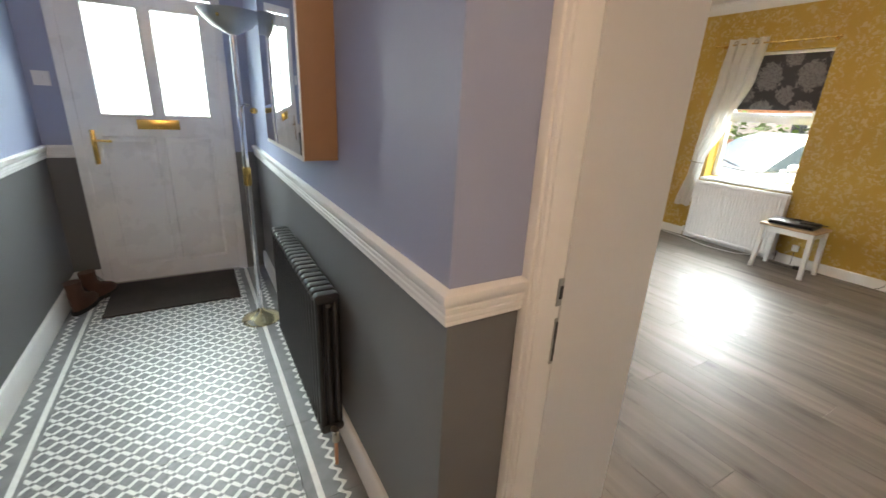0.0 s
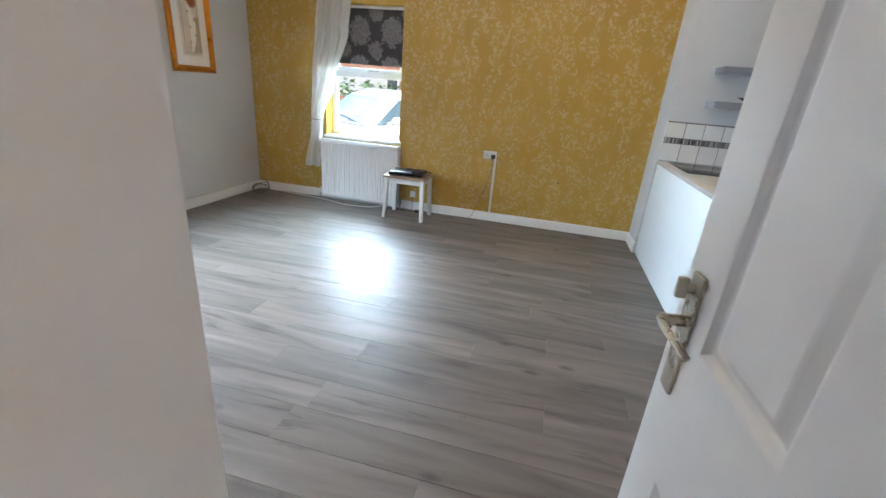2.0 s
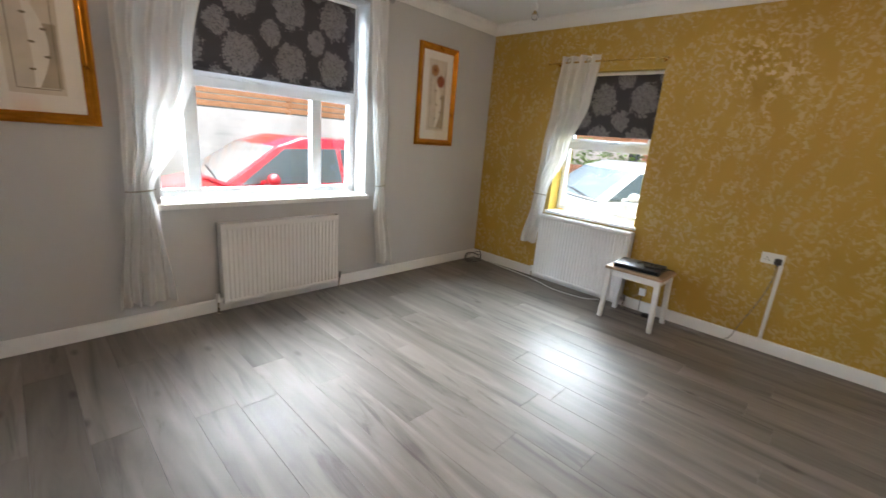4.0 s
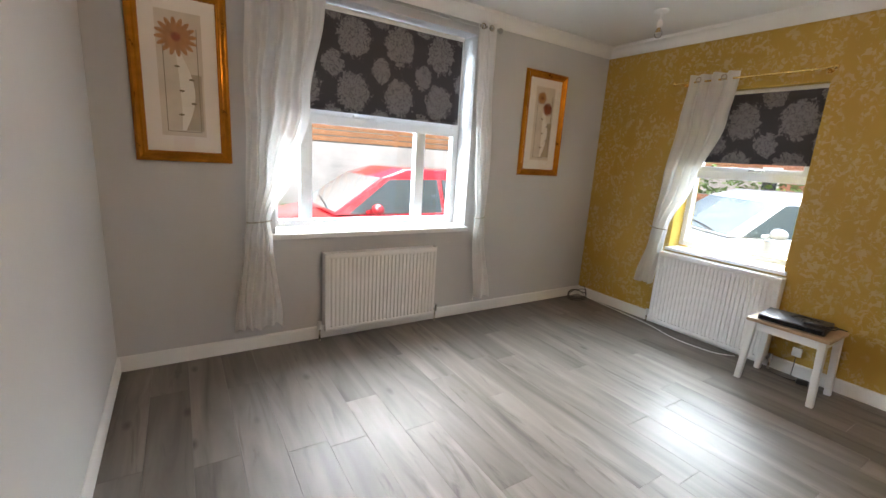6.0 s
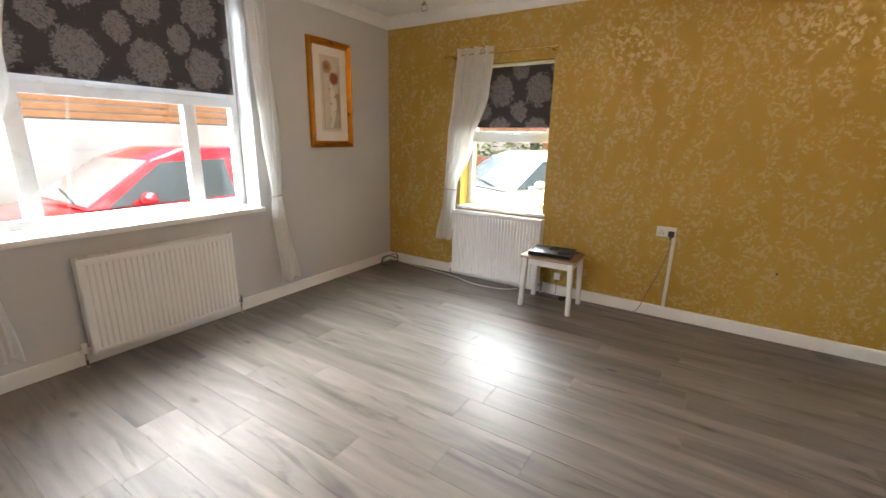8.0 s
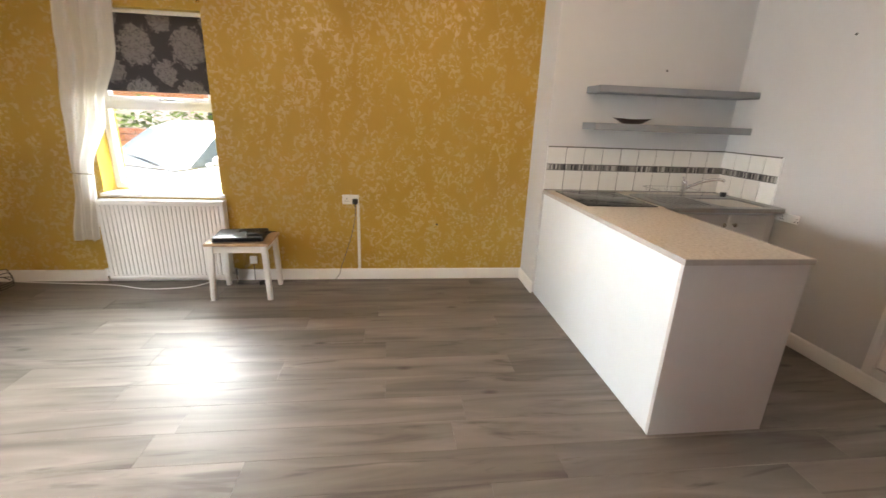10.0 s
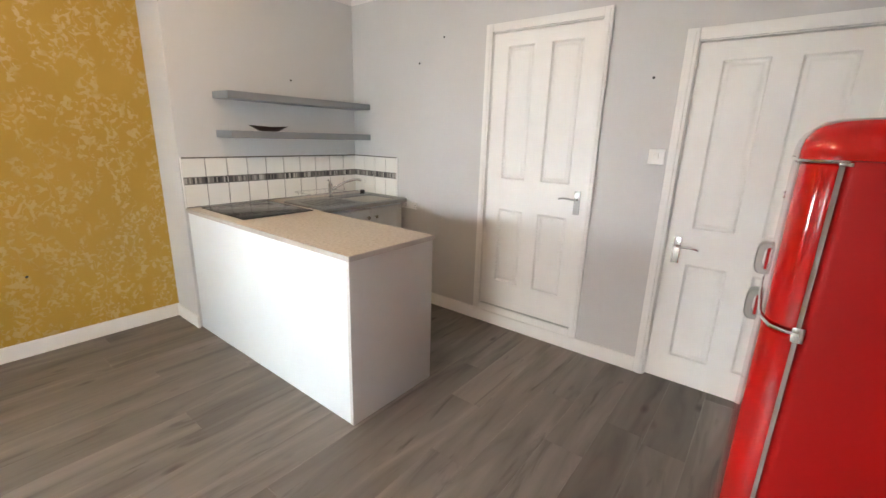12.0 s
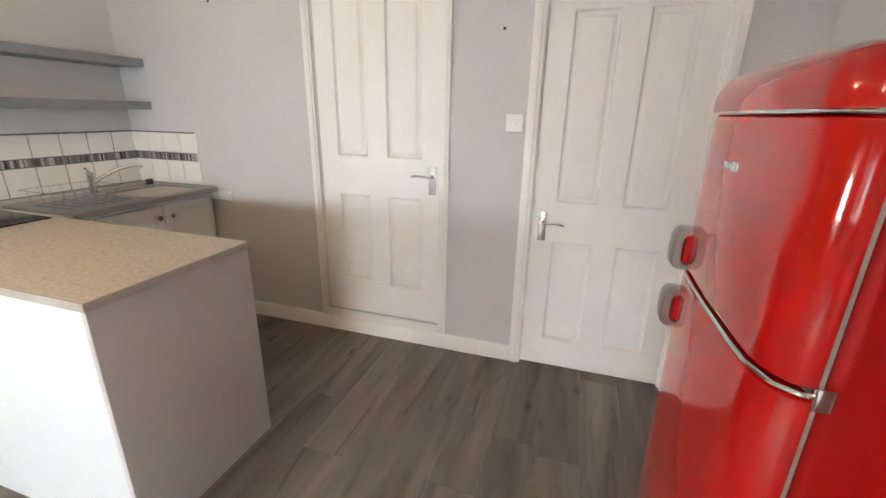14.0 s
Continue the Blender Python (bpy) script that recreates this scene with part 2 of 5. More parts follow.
def blind_material(axis, big_at, small_at):
    """Charcoal cloth with grey flower heads."""
    m, nt, p = nodes_of("flowered_blind_cloth")
    vec = coords(nt)
    sep = nt.nodes.new("ShaderNodeSeparateXYZ")
    nt.links.new(vec, sep.inputs[0])
    ragged = noise_node(nt, vec, 24, 5, 0.75, 0.6)
    petals = noise_node(nt, vec, 62, 2, 0.5, 1.5)

    def heads(du, dv, shift_u, shift_v, radius):
        u = math_node(nt, "SUBTRACT", math_node(nt, "FRACT", math_node(nt, "ADD", math_node(nt, "DIVIDE", sep.outputs[axis], du), shift_u)), 0.5)
        w = math_node(nt, "SUBTRACT", math_node(nt, "FRACT", math_node(nt, "ADD", math_node(nt, "DIVIDE", sep.outputs[2], dv), shift_v)), 0.5)
        uu = math_node(nt, "MULTIPLY", u, du)
        ww = math_node(nt, "MULTIPLY", w, dv * 0.86)
        d = math_node(nt, "SQRT", math_node(nt, "ADD", math_node(nt, "MULTIPLY", uu, uu), math_node(nt, "MULTIPLY", ww, ww)))
        d = math_node(nt, "ADD", d, math_node(nt, "MULTIPLY", math_node(nt, "SUBTRACT", ragged, 0.5), radius * 1.9))
        return math_node(nt, "LESS_THAN", d, radius)

    big = heads(0.38, 0.385, *big_at, 0.122)
    small = heads(0.38, 0.385, *small_at, 0.078)
    flower = math_node(nt, "MAXIMUM", big, small)
    holes = math_node(nt, "GREATER_THAN", petals, 0.44)
    k = math_node(nt, "MULTIPLY", flower, math_node(nt, "ADD", math_node(nt, "MULTIPLY", holes, 0.62), 0.3))
    c = mix(nt, k, (0.058, 0.055, 0.066), (0.24, 0.235, 0.25))
    nt.links.new(c, p.inputs["Base Color"])
    p.inputs["Roughness"].default_value = 0.85
    bump(nt, p, noise_node(nt, vec, 500, 2), 0.15, 0.002)
    return m


BLIND_X, BLIND_Y = blind_material(0, (0.263, 0.526), (0.684, 0.046)), blind_material(1, (0.711, 0.513), (0.21, 0.007))


def sheer_material():
    m, nt, p = nodes_of("sheer_voile")
    out = nt.nodes["Material Output"]
    p.inputs["Base Color"].default_value = (0.86, 0.85, 0.83, 1)
    p.inputs["Roughness"].default_value = 0.9
    tr = nt.nodes.new("ShaderNodeBsdfTranslucent")
    tr.inputs["Color"].default_value = (0.88, 0.87, 0.85, 1)
    tp = nt.nodes.new("ShaderNodeBsdfTransparent")
    one, two = nt.nodes.new("ShaderNodeMixShader"), nt.nodes.new("ShaderNodeMixShader")
    one.inputs[0].default_value = 0.45
    weave = noise_node(nt, coords(nt, (1, 1, 0.15)), 60, 3)
    nt.links.new(math_node(nt, "ADD", math_node(nt, "MULTIPLY", weave, 0.16), 0.02), two.inputs[0])
    nt.links.new(p.outputs[0], one.inputs[1])
    nt.links.new(tr.outputs[0], one.inputs[2])
    nt.links.new(one.outputs[0], two.inputs[1])
    nt.links.new(tp.outputs[0], two.inputs[2])
    nt.links.new(two.outputs[0], out.inputs["Surface"])
    return m


SHEER = sheer_material()


def worktop_material():
    m, nt, p = nodes_of("speckled_worktop")
    vec = coords(nt)
    a, b = noise_node(nt, vec, 55, 4), noise_node(nt, vec, 5, 3)
    c = ramp(nt, a, [(0.3, (0.46, 0.40, 0.32)), (0.5, (0.60, 0.54, 0.46)), (0.72, (0.68, 0.63, 0.55))])
    c = mix(nt, math_node(nt, "MULTIPLY", b, 0.3), c, (0.54, 0.47, 0.39))
    nt.links.new(c, p.inputs["Base Color"])
    p.inputs["Roughness"].default_value = 0.36
    return m


WORKTOP = worktop_material()


def mosaic_material():
    m, nt, p = nodes_of("grey_mosaic")
    g = nt.nodes.new("ShaderNodeNewGeometry")
    c = ramp(nt, g.outputs["Random Per Island"], [(0.0, (0.05, 0.05, 0.055)), (0.4, (0.16, 0.155, 0.15)), (0.7, (0.30, 0.28, 0.26)), (1.0, (0.55, 0.53, 0.5))])
    nt.links.new(c, p.inputs["Base Color"])
    p.inputs["Roughness"].default_value = 0.2
    return m


MOSAIC = mosaic_material()


def hall_tile_material():
    """Printed floor tile: rows of grey diamonds in white strapwork, with a banded border along both walls."""
    m, nt, p = nodes_of("patterned_hall_tile")
    geo = nt.nodes.new("ShaderNodeNewGeometry")
    sep = nt.nodes.new("ShaderNodeSeparateXYZ")
    nt.links.new(geo.outputs["Position"], sep.inputs[0])
    X, Y = sep.outputs[0], sep.outputs[1]
    M = lambda op, a, b=None: math_node(nt, op, a, b)

    def band(lo, hi):
        return M("MULTIPLY", M("GREATER_THAN", X, lo), M("LESS_THAN", X, hi))

    du, dv = 0.0775, 0.093
    fu, fv = M("DIVIDE", X, du), M("DIVIDE", Y, dv)

    def lozenge(su, sv, ru, rv):
        u = M("ABSOLUTE", M("SUBTRACT", M("FRACT", M("ADD", fu, su)), 0.5))
        v = M("ABSOLUTE", M("SUBTRACT", M("FRACT", M("ADD", fv, sv)), 0.5))
        return M("LESS_THAN", M("ADD", M("DIVIDE", u, ru), M("DIVIDE", v, rv)), 1.0)

    def dot(su, sv, r):
        u = M("MULTIPLY", M("SUBTRACT", M("FRACT", M("ADD", fu, su)), 0.5), du)
        v = M("MULTIPLY", M("SUBTRACT", M("FRACT", M("ADD", fv, sv)), 0.5), dv)
        return M("LESS_THAN", M("SQRT", M("ADD", M("MULTIPLY", u, u), M("MULTIPLY", v, v))), r)

    dark = M("MAXIMUM", lozenge(0.0, 0.0, 0.40, 0.34), lozenge(0.5, 0.5, 0.40, 0.34))
    dark = M("MAXIMUM", dark, M("MAXIMUM", dot(0.5, 0.0, 0.009), dot(0.0, 0.5, 0.009)))
    grey = noise_node(nt, geo.outputs["Position"], 40, 4)
    grey_c = ramp(nt, grey, [(0.3, (0.15, 0.155, 0.16)), (0.7, (0.25, 0.255, 0.26))])
    white_c = ramp(nt, grey, [(0.3, (0.74, 0.74, 0.72)), (0.7, (0.86, 0.86, 0.84))])
    field = mix(nt, dark, white_c, grey_c)
    strip_c = ramp(nt, noise_node(nt, geo.outputs["Position"], 12, 3), [(0.3, (0.17, 0.175, 0.18)), (0.7, (0.24, 0.245, 0.25))])
    inside = band(-0.262, 0.669)
    c = mix(nt, inside, strip_c, field)
    line = M("ADD", band(0.710, 0.734), band(-0.302, -0.278))
    c = mix(nt, line, c, white_c)
    # running wave along the walls
    wave = M("MULTIPLY", M("SINE", M("MULTIPLY", Y, 2 * math.pi / 0.062)), 0.013)
    right = M("LESS_THAN", M("ABSOLUTE", M("SUBTRACT", M("SUBTRACT", X, 0.806), wave)), 0.010)
    left = M("LESS_THAN", M("ABSOLUTE", M("SUBTRACT", M("SUBTRACT", X, -0.362), wave)), 0.010)
    c = mix(nt, M("ADD", right, left), c, white_c)
    nt.links.new(c, p.inputs["Base Color"])
    p.inputs["Roughness"].default_value = 0.42
    bump(nt, p, grey, 0.05, 0.002)
    return m


HALL_TILE = hall_tile_material()
ASPHALT = plain("asphalt", (0.07, 0.07, 0.07), 0.9, var=0.2, scale=1, fine=60, relief=0.5)
RENDER_WALL = plain("weathered_render", (0.52, 0.50, 0.46), 0.9, var=0.25, scale=1.2, fine=25, relief=0.4)
FENCE_WOOD = plain("fence_wood", (0.42, 0.20, 0.09), 0.8, var=0.2, scale=6, fine=60, relief=0.3)
BRICK = plain("red_brick", (0.46, 0.22, 0.13), 0.9, var=0.25, scale=9, fine=60, relief=0.4)
CAR_RED = plain("red_car_paint", (0.45, 0.012, 0.018), 0.22, var=0.03, relief=0, coat=0.8)
CAR_WHITE = plain("white_car_paint", (0.66, 0.68, 0.70), 0.3, var=0.03, relief=0, coat=0.6)
CAR_GLASS = plain("car_window", (0.05, 0.065, 0.065), 0.10, var=0.1, relief=0, coat=0.6)
# pale, part-metal colour puts the sky's reflection into the windscreens
SKY_PALE_SCREEN = plain("sky_pale_windscreen", (0.42, 0.47, 0.46), 0.08, metal=0.6, var=0.1, relief=0, coat=0.6)
LEAF = plain("hedge_leaf", (0.17, 0.27, 0.07), 0.7, var=0.35, scale=3, relief=0)

# ---------------------------------------------------------------- mesh helpers


class Shape:
    """A bmesh with a few ways to add solids to it."""

    def __init__(self):
        self.bm = bmesh.new()

    def box(self, x0, x1, y0, y1, z0, z1, bevel=0.0, segments=2):
        b = bmesh.new()
        m = Matrix.LocRotScale(((x0 + x1) / 2, (y0 + y1) / 2, (z0 + z1) / 2), None, (abs(x1 - x0), abs(y1 - y0), abs(z1 - z0)))
        bmesh.ops.create_cube(b, size=1, matrix=m)
        if bevel:
            bmesh.ops.bevel(b, geom=list(b.edges), offset=bevel, segments=segments, profile=0.6, affect="EDGES")
        return self._take(b)

    def _take(self, b, m=None):
        if m is not None:
            b.transform(m)
        tmp = bpy.data.meshes.new("tmp")
        b.to_mesh(tmp)
        b.free()
        self.bm.from_mesh(tmp)
        bpy.data.meshes.remove(tmp)
        return self

    def cyl(self, a, b, r, seg=16, r2=None):
        a, b = Vector(a), Vector(b)
        t = bmesh.new()
        bmesh.ops.create_cone(t, cap_ends=True, segments=seg, radius1=r, radius2=r if r2 is None else r2, depth=(b - a).length)
        m = Matrix.Translation((a + b) / 2) @ (b - a).to_track_quat("Z", "Y").to_matrix().to_4x4()
        return self._take(t, m)

    def ball(self, c, r, scale=(1, 1, 1), seg=16):
        t = bmesh.new()
        bmesh.ops.create_uvsphere(t, u_segments=seg, v_segments=max(6, seg // 2), radius=r)
        return self._take(t, Matrix.LocRotScale(c, None, scale))

    def lathe(self, profile, seg=24, at=(0, 0, 0)):
        """profile: (radius, z) pairs from bottom to top."""
        rings = []
        for r, z in profile:
            rings.append([self.bm.verts.new((at[0] + r * math.cos(2 * math.pi * k / seg), at[1] + r * math.sin(2 * math.pi * k / seg), at[2] + z)) for k in range(seg)])
        for lo, hi in zip(rings, rings[1:]):
            for k in range(seg):
                self.bm.faces.new((lo[k], lo[(k + 1) % seg], hi[(k + 1) % seg], hi[k]))
        self.bm.faces.new(rings[0][::-1])
        self.bm.faces.new(rings[-1])
        return self

    def loft(self, rings, caps=True):
        """Rings of the same number of points, joined in turn."""
        vs = [[self.bm.verts.new(p) for p in ring] for ring in rings]
        n = len(vs[0])
        for lo, hi in zip(vs, vs[1:]):
            for k in range(n):
                self.bm.faces.new((lo[k], lo[(k + 1) % n], hi[(k + 1) % n], hi[k]))
        if caps:
            self.bm.faces.new(vs[0][::-1])
            self.bm.faces.new(vs[-1])
        return self

    def tube(self, points, r, seg=8):
        pts = [Vector(p) for p in points]
        rings = []
        for k, p in enumerate(pts):
            d = (pts[min(k + 1, len(pts) - 1)] - pts[max(k - 1, 0)]).normalized()
            side = d.cross(Vector((0.13, 0.31, 0.94))).normalized()
            up = side.cross(d)
            rings.append([p + r * (math.cos(2 * math.pi * j / seg) * side + math.sin(2 * math.pi * j / seg) * up) for j in range(seg)])
        return self.loft(rings)

    def prism(self, outline, axis, lo, hi, bevel=0.0):
        """An outline in the plane across the axis, pushed from lo to hi along it."""
        def at(p, w):
            return (w, p[0], p[1]) if axis == 0 else (p[0], w, p[1]) if axis == 1 else (p[0], p[1], w)
        t = bmesh.new()
        a = [t.verts.new(at(p, lo)) for p in outline]
        b = [t.verts.new(at(p, hi)) for p in outline]
        n = len(outline)
        for k in range(n):
            t.faces.new((a[k], a[(k + 1) % n], b[(k + 1) % n], b[k]))
        t.faces.new(a[::-1]), t.faces.new(b)
        bmesh.ops.recalc_face_normals(t, faces=t.faces)
        if bevel:
            bmesh.ops.bevel(t, geom=list(t.edges), offset=bevel, segments=2, profile=0.6, affect="EDGES")
        return self._take(t)

    def sheet(self, nu, nv, place):
        g = [[self.bm.verts.new(place(i / nu, j / nv)) for j in range(nv + 1)] for i in range(nu + 1)]
        for i in range(nu):
            for j in range(nv):
                self.bm.faces.new((g[i][j], g[i + 1][j], g[i + 1][j + 1], g[i][j + 1]))
        return self

    def move(self, m):
        self.bm.transform(m)
        return self

    def mesh(self, name, material, smooth=True):
        bmesh.ops.recalc_face_normals(self.bm, faces=self.bm.faces)
        me = bpy.data.meshes.new(name)
        self.bm.to_mesh(me)
        self.bm.free()
        me.materials.append(material)
        if smooth:
            for poly in me.polygons:
                poly.use_smooth = True
            me.set_sharp_from_angle(angle=radians(38))
        return me


def part(name, shape, material, parent, label="", smooth=True):
    me = shape.mesh(name, material, smooth) if isinstance(shape, Shape) else shape
    ob = new(name, me)
    ob.parent = parent
    return tagged(ob, label)


def thing(name, label, category, at=(0, 0, 0), turn=0.0, group="", kind=""):
    ob = new(name)
    ob.empty_display_size = 0.1
    ob.matrix_world = pose(*at, 0, 0, turn)
    return tagged(ob, label, category, group, kind)


def solid(name, shape, material, label, category, group="", kind=""):
    ob = new(name, shape.mesh(name, material))
    return tagged(ob, label, category, group, kind)


def rrect(x0, x1, y0, y1, r, n=6):
    """A rounded rectangle, anticlockwise."""
    pts = []
    for cx, cy, a in ((x1 - r, y1 - r, 0), (x0 + r, y1 - r, 90), (x0 + r, y0 + r, 180), (x1 - r, y0 + r, 270)):
        for k in range(n + 1):
            t = radians(a + 90 * k / n)
            pts.append((cx + r * math.cos(t), cy + r * math.sin(t)))
    return pts


# ---------------------------------------------------------------- the shell
N, E, S, Wx = 4.70, 5.90, -1.462, 1.56      # inner faces of the room
HX0, HX1, HY0, HY1 = -0.43, 0.901, -1.0, 4.70   # the hall
TOP = 2.69
BREAST_X, BREAST_Y = 5.531, 0.122


def wall(name, boxes, material, label):
    s = Shape()
    for b in boxes:
        s.box(*b)
    return solid(name, s, material, label, "wall", kind="structure")


WIN = (2.53, 4.18, 0.85, 2.50)      # front window opening: x, z
GWIN = (2.80, 3.73, 0.758, 2.175)    # side window opening: y, z
wall("wall_north", [(1.21, WIN[0], N, 5.05, 0, TOP), (WIN[1], 6.25, N, 5.05, 0, TOP), (WIN[0], WIN[1], N, 5.05, 0, WIN[2]), (WIN[0], WIN[1], N, 5.05, WIN[3], TOP)],
     WALL_GREY, "smooth pale grey painted wall round the front window")
wall("wall_east", [(E, 6.25, BREAST_Y - 1.7, GWIN[0], 0, TOP), (E, 6.25, GWIN[1], N, 0, TOP), (E, 6.25, GWIN[0], GWIN[1], 0, GWIN[2]), (E, 6.25, GWIN[0], GWIN[1], GWIN[3], TOP)],
     GOLD_PAPER, "mustard gold wallpaper with shimmering leaf print")
wall("wall_chimney_breast", [(BREAST_X, E - 0.001, S, BREAST_Y, 0, TOP)], WALL_PALE, "pale grey painted projecting wall behind the kitchen")
D2 = (1.926, 2.698, 2.014)
CUP = (3.222, 4.0, 0.155, 2.2)
wall("wall_south", [(Wx, D2[0], S - 0.14, S, 0, TOP), (D2[1], CUP[0], S - 0.14, S, 0, TOP), (CUP[1], E, S - 0.14, S, 0, TOP), (D2[0], D2[1], S - 0.14, S, D2[2], TOP),
                    (CUP[0], CUP[1], S - 0.14, S, 0, CUP[2]), (CUP[0], CUP[1], S - 0.14, S, CUP[3], TOP), (Wx, E, S - 0.22, S - 0.15, 0, TOP)],
     WALL_GREY, "grey painted wall with two white panelled doors")
DOOR_Y0, DOOR_Y1 = 0.762, 1.545
wall("wall_between", [(1.21, Wx, DOOR_Y1 - 0.038, N, 0, TOP), (1.21, Wx, S - 0.2, DOOR_Y0, 0, TOP), (1.21, Wx, DOOR_Y0, DOOR_Y1 - 0.038, 2.06, TOP)],
     WALL_PALE, "pale grey painted thick inner wall and doorway reveal")


def hall_wall(name, boxes, label):
    """Painted lilac above the dado rail and dark grey below it."""
    wall(name, [(a, b, c, d, 1.01, TOP) for a, b, c, d in boxes], WALL_BLUE, "lilac blue painted upper hall wall " + label)
    wall(name + "_lower", [(a, b, c, d, 0, 1.01) for a, b, c, d in boxes], WALL_DARK, "dark grey painted lower hall wall " + label)


hall_wall("wall_hall_right", [(HX1, 1.208, DOOR_Y1, 5.05)], "by the doorway")
hall_wall("wall_hall_right_rear", [(HX1, 1.208, HY0, DOOR_Y0)], "behind the doorway")
wall("wall_hall_lintel", [(HX1, 1.208, DOOR_Y0, DOOR_Y1, 2.06, TOP)], WALL_BLUE, "lilac blue painted wall over the doorway")
hall_wall("wall_hall_left", [(HX0 - 0.15, HX0, HY0, 5.05)], "opposite the radiator")
hall_wall("wall_hall_rear", [(HX0 - 0.15, 1.208, HY0 - 0.15, HY0)], "at the rear")
FD = (-0.27, 0.745, 2.14)      # front door with its frame
hall_wall("wall_hall_front", [(HX0, FD[0], HY1, 5.05), (FD[1], HX1, HY1, 5.05)], "beside the front door")
wall("wall_hall_over_door", [(FD[0], FD[1], HY1, 5.05, FD[2], TOP)], WALL_BLUE, "lilac blue painted wall over the front door")

solid("ceiling", Shape().box(HX0 - 0.2, 6.25, S - 0.25, 5.05, TOP, TOP + 0.15), CEILING_WHITE, "white painted plaster ceiling", "ceiling", kind="structure")


def cove(name, a, b, inward, material=CEILING_WHITE):
    """A hollow plaster cove between wall and ceiling, from a to b."""
    a, b, inward = Vector(a), Vector(b), Vector(inward)
    prof = [(0, 0.0), (0.012, 0.0), (0.016, 0.012), (0.024, 0.03), (0.04, 0.05), (0.062, 0.066), (0.085, 0.074), (0.09, 0.085), (0.09, 0.098), (0, 0.098)]
    s = Shape()
    s.loft([[p + inward * u + Vector((0, 0, TOP - 0.1 + w)) for u, w in prof] for p in (a, b)])
    return solid(name, s, material, "white hollow plaster cove moulding", "cornice", kind="structure")


cove("trim_cove_north", (Wx, N, 0), (E, N, 0), (0, -1, 0))
cove("trim_cove_east", (E, BREAST_Y, 0), (E, N, 0), (-1, 0, 0))
cove("trim_cove_breast_side", (BREAST_X, BREAST_Y, 0), (E, BREAST_Y, 0), (0, 1, 0))
cove("trim_cove_breast", (BREAST_X, S, 0), (BREAST_X, BREAST_Y, 0), (-1, 0, 0))
cove("trim_cove_south", (Wx, S, 0), (BREAST_X, S, 0), (0, 1, 0))
cove("trim_cove_west", (Wx, S, 0), (Wx, N, 0), (1, 0, 0))


def baseboard(name, a, b, inward, height=0.10, thick=0.016):
    a, b, inward = Vector(a), Vector(b), Vector(inward)
    prof = [(0.0, 0.0), (thick, 0.0), (thick, height - 0.014), (thick - 0.003, height - 0.006), (thick - 0.009, height), (0.0, height)]
    s = Shape()
    s.loft([[p + inward * u + Vector((0, 0, w)) for u, w in prof] for p in (a, b)])
    return solid(name, s, GLOSS_WHITE, "white gloss painted skirting board", "skirting", kind="structure")


baseboard("baseboard_north", (Wx, N, 0), (E, N, 0), (0, -1, 0))
baseboard("baseboard_east", (E, BREAST_Y, 0), (E, N, 0), (-1, 0, 0))
baseboard("baseboard_breast", (5.515, BREAST_Y, 0), (E, BREAST_Y, 0), (0, 1, 0))
baseboard("baseboard_south_a", (2.762, S, 0), (BREAST_X, S, 0), (0, 1, 0))
baseboard("baseboard_south_b", (Wx, S, 0), (1.862, S, 0), (0, 1, 0))
baseboard("baseboard_west_a", (Wx, DOOR_Y1, 0), (Wx, N, 0), (1, 0, 0))
baseboard("baseboard_west_b", (Wx, S, 0), (Wx, DOOR_Y0, 0), (1, 0, 0))
baseboard("baseboard_hall_right", (HX1, DOOR_Y1, 0), (HX1, HY1, 0), (-1, 0, 0), 0.14, 0.02)
baseboard("baseboard_hall_left", (HX0, HY0, 0), (HX0, HY1, 0), (1, 0, 0), 0.14, 0.02)
baseboard("baseboard_hall_front", (HX0, HY1, 0), (FD[0], HY1, 0), (0, -1, 0), 0.14, 0.02)
baseboard("baseboard_hall_return", (HX1, DOOR_Y1, 0), (1.10, DOOR_Y1, 0), (0, -1, 0), 0.14, 0.02)


def dado(name, a, b, inward, ends=(0, 0)):
    """A reeded dado rail; ends: how far each end runs on, for a mitre."""
    a, b, inward = Vector(a), Vector(b), Vector(inward)
    prof = [(0, 0.940), (0.010, 0.940), (0.016, 0.945), (0.014, 0.952), (0.018, 0.956), (0.018, 0.964), (0.015, 0.967), (0.019, 0.971), (0.019, 0.979), (0.016, 0.982), (0.021, 0.986), (0.027, 0.994), (0.030, 1.003), (0.028, 1.011), (0.020, 1.014), (0, 1.014)]
    along = (b - a).normalized()
    s = Shape()
    s.loft([[p + along * (sgn * k * u) + inward * u + Vector((0, 0, (w - 0.94) * 1.16 + 0.981)) for u, w in prof] for p, k, sgn in ((a, ends[0], -1), (b, ends[1], 1))])
    return solid(name, s, GLOSS_WHITE, "white gloss painted reeded dado rail", "dado rail", kind="structure")


dado("trim_dado_right", (HX1, HY1, 0), (HX1, DOOR_Y1, 0), (-1, 0, 0), (0, 1))
dado("trim_dado_return", (HX1, DOOR_Y1, 0), (1.10, DOOR_Y1, 0), (0, -1, 0), (1, 0))
dado("trim_dado_left", (HX0, HY0, 0), (HX0, HY1, 0), (1, 0, 0))
dado("trim_dado_front", (HX0, HY1, 0), (FD[0], HY1, 0), (0, -1, 0))

# ---------------------------------------------------------------- windows


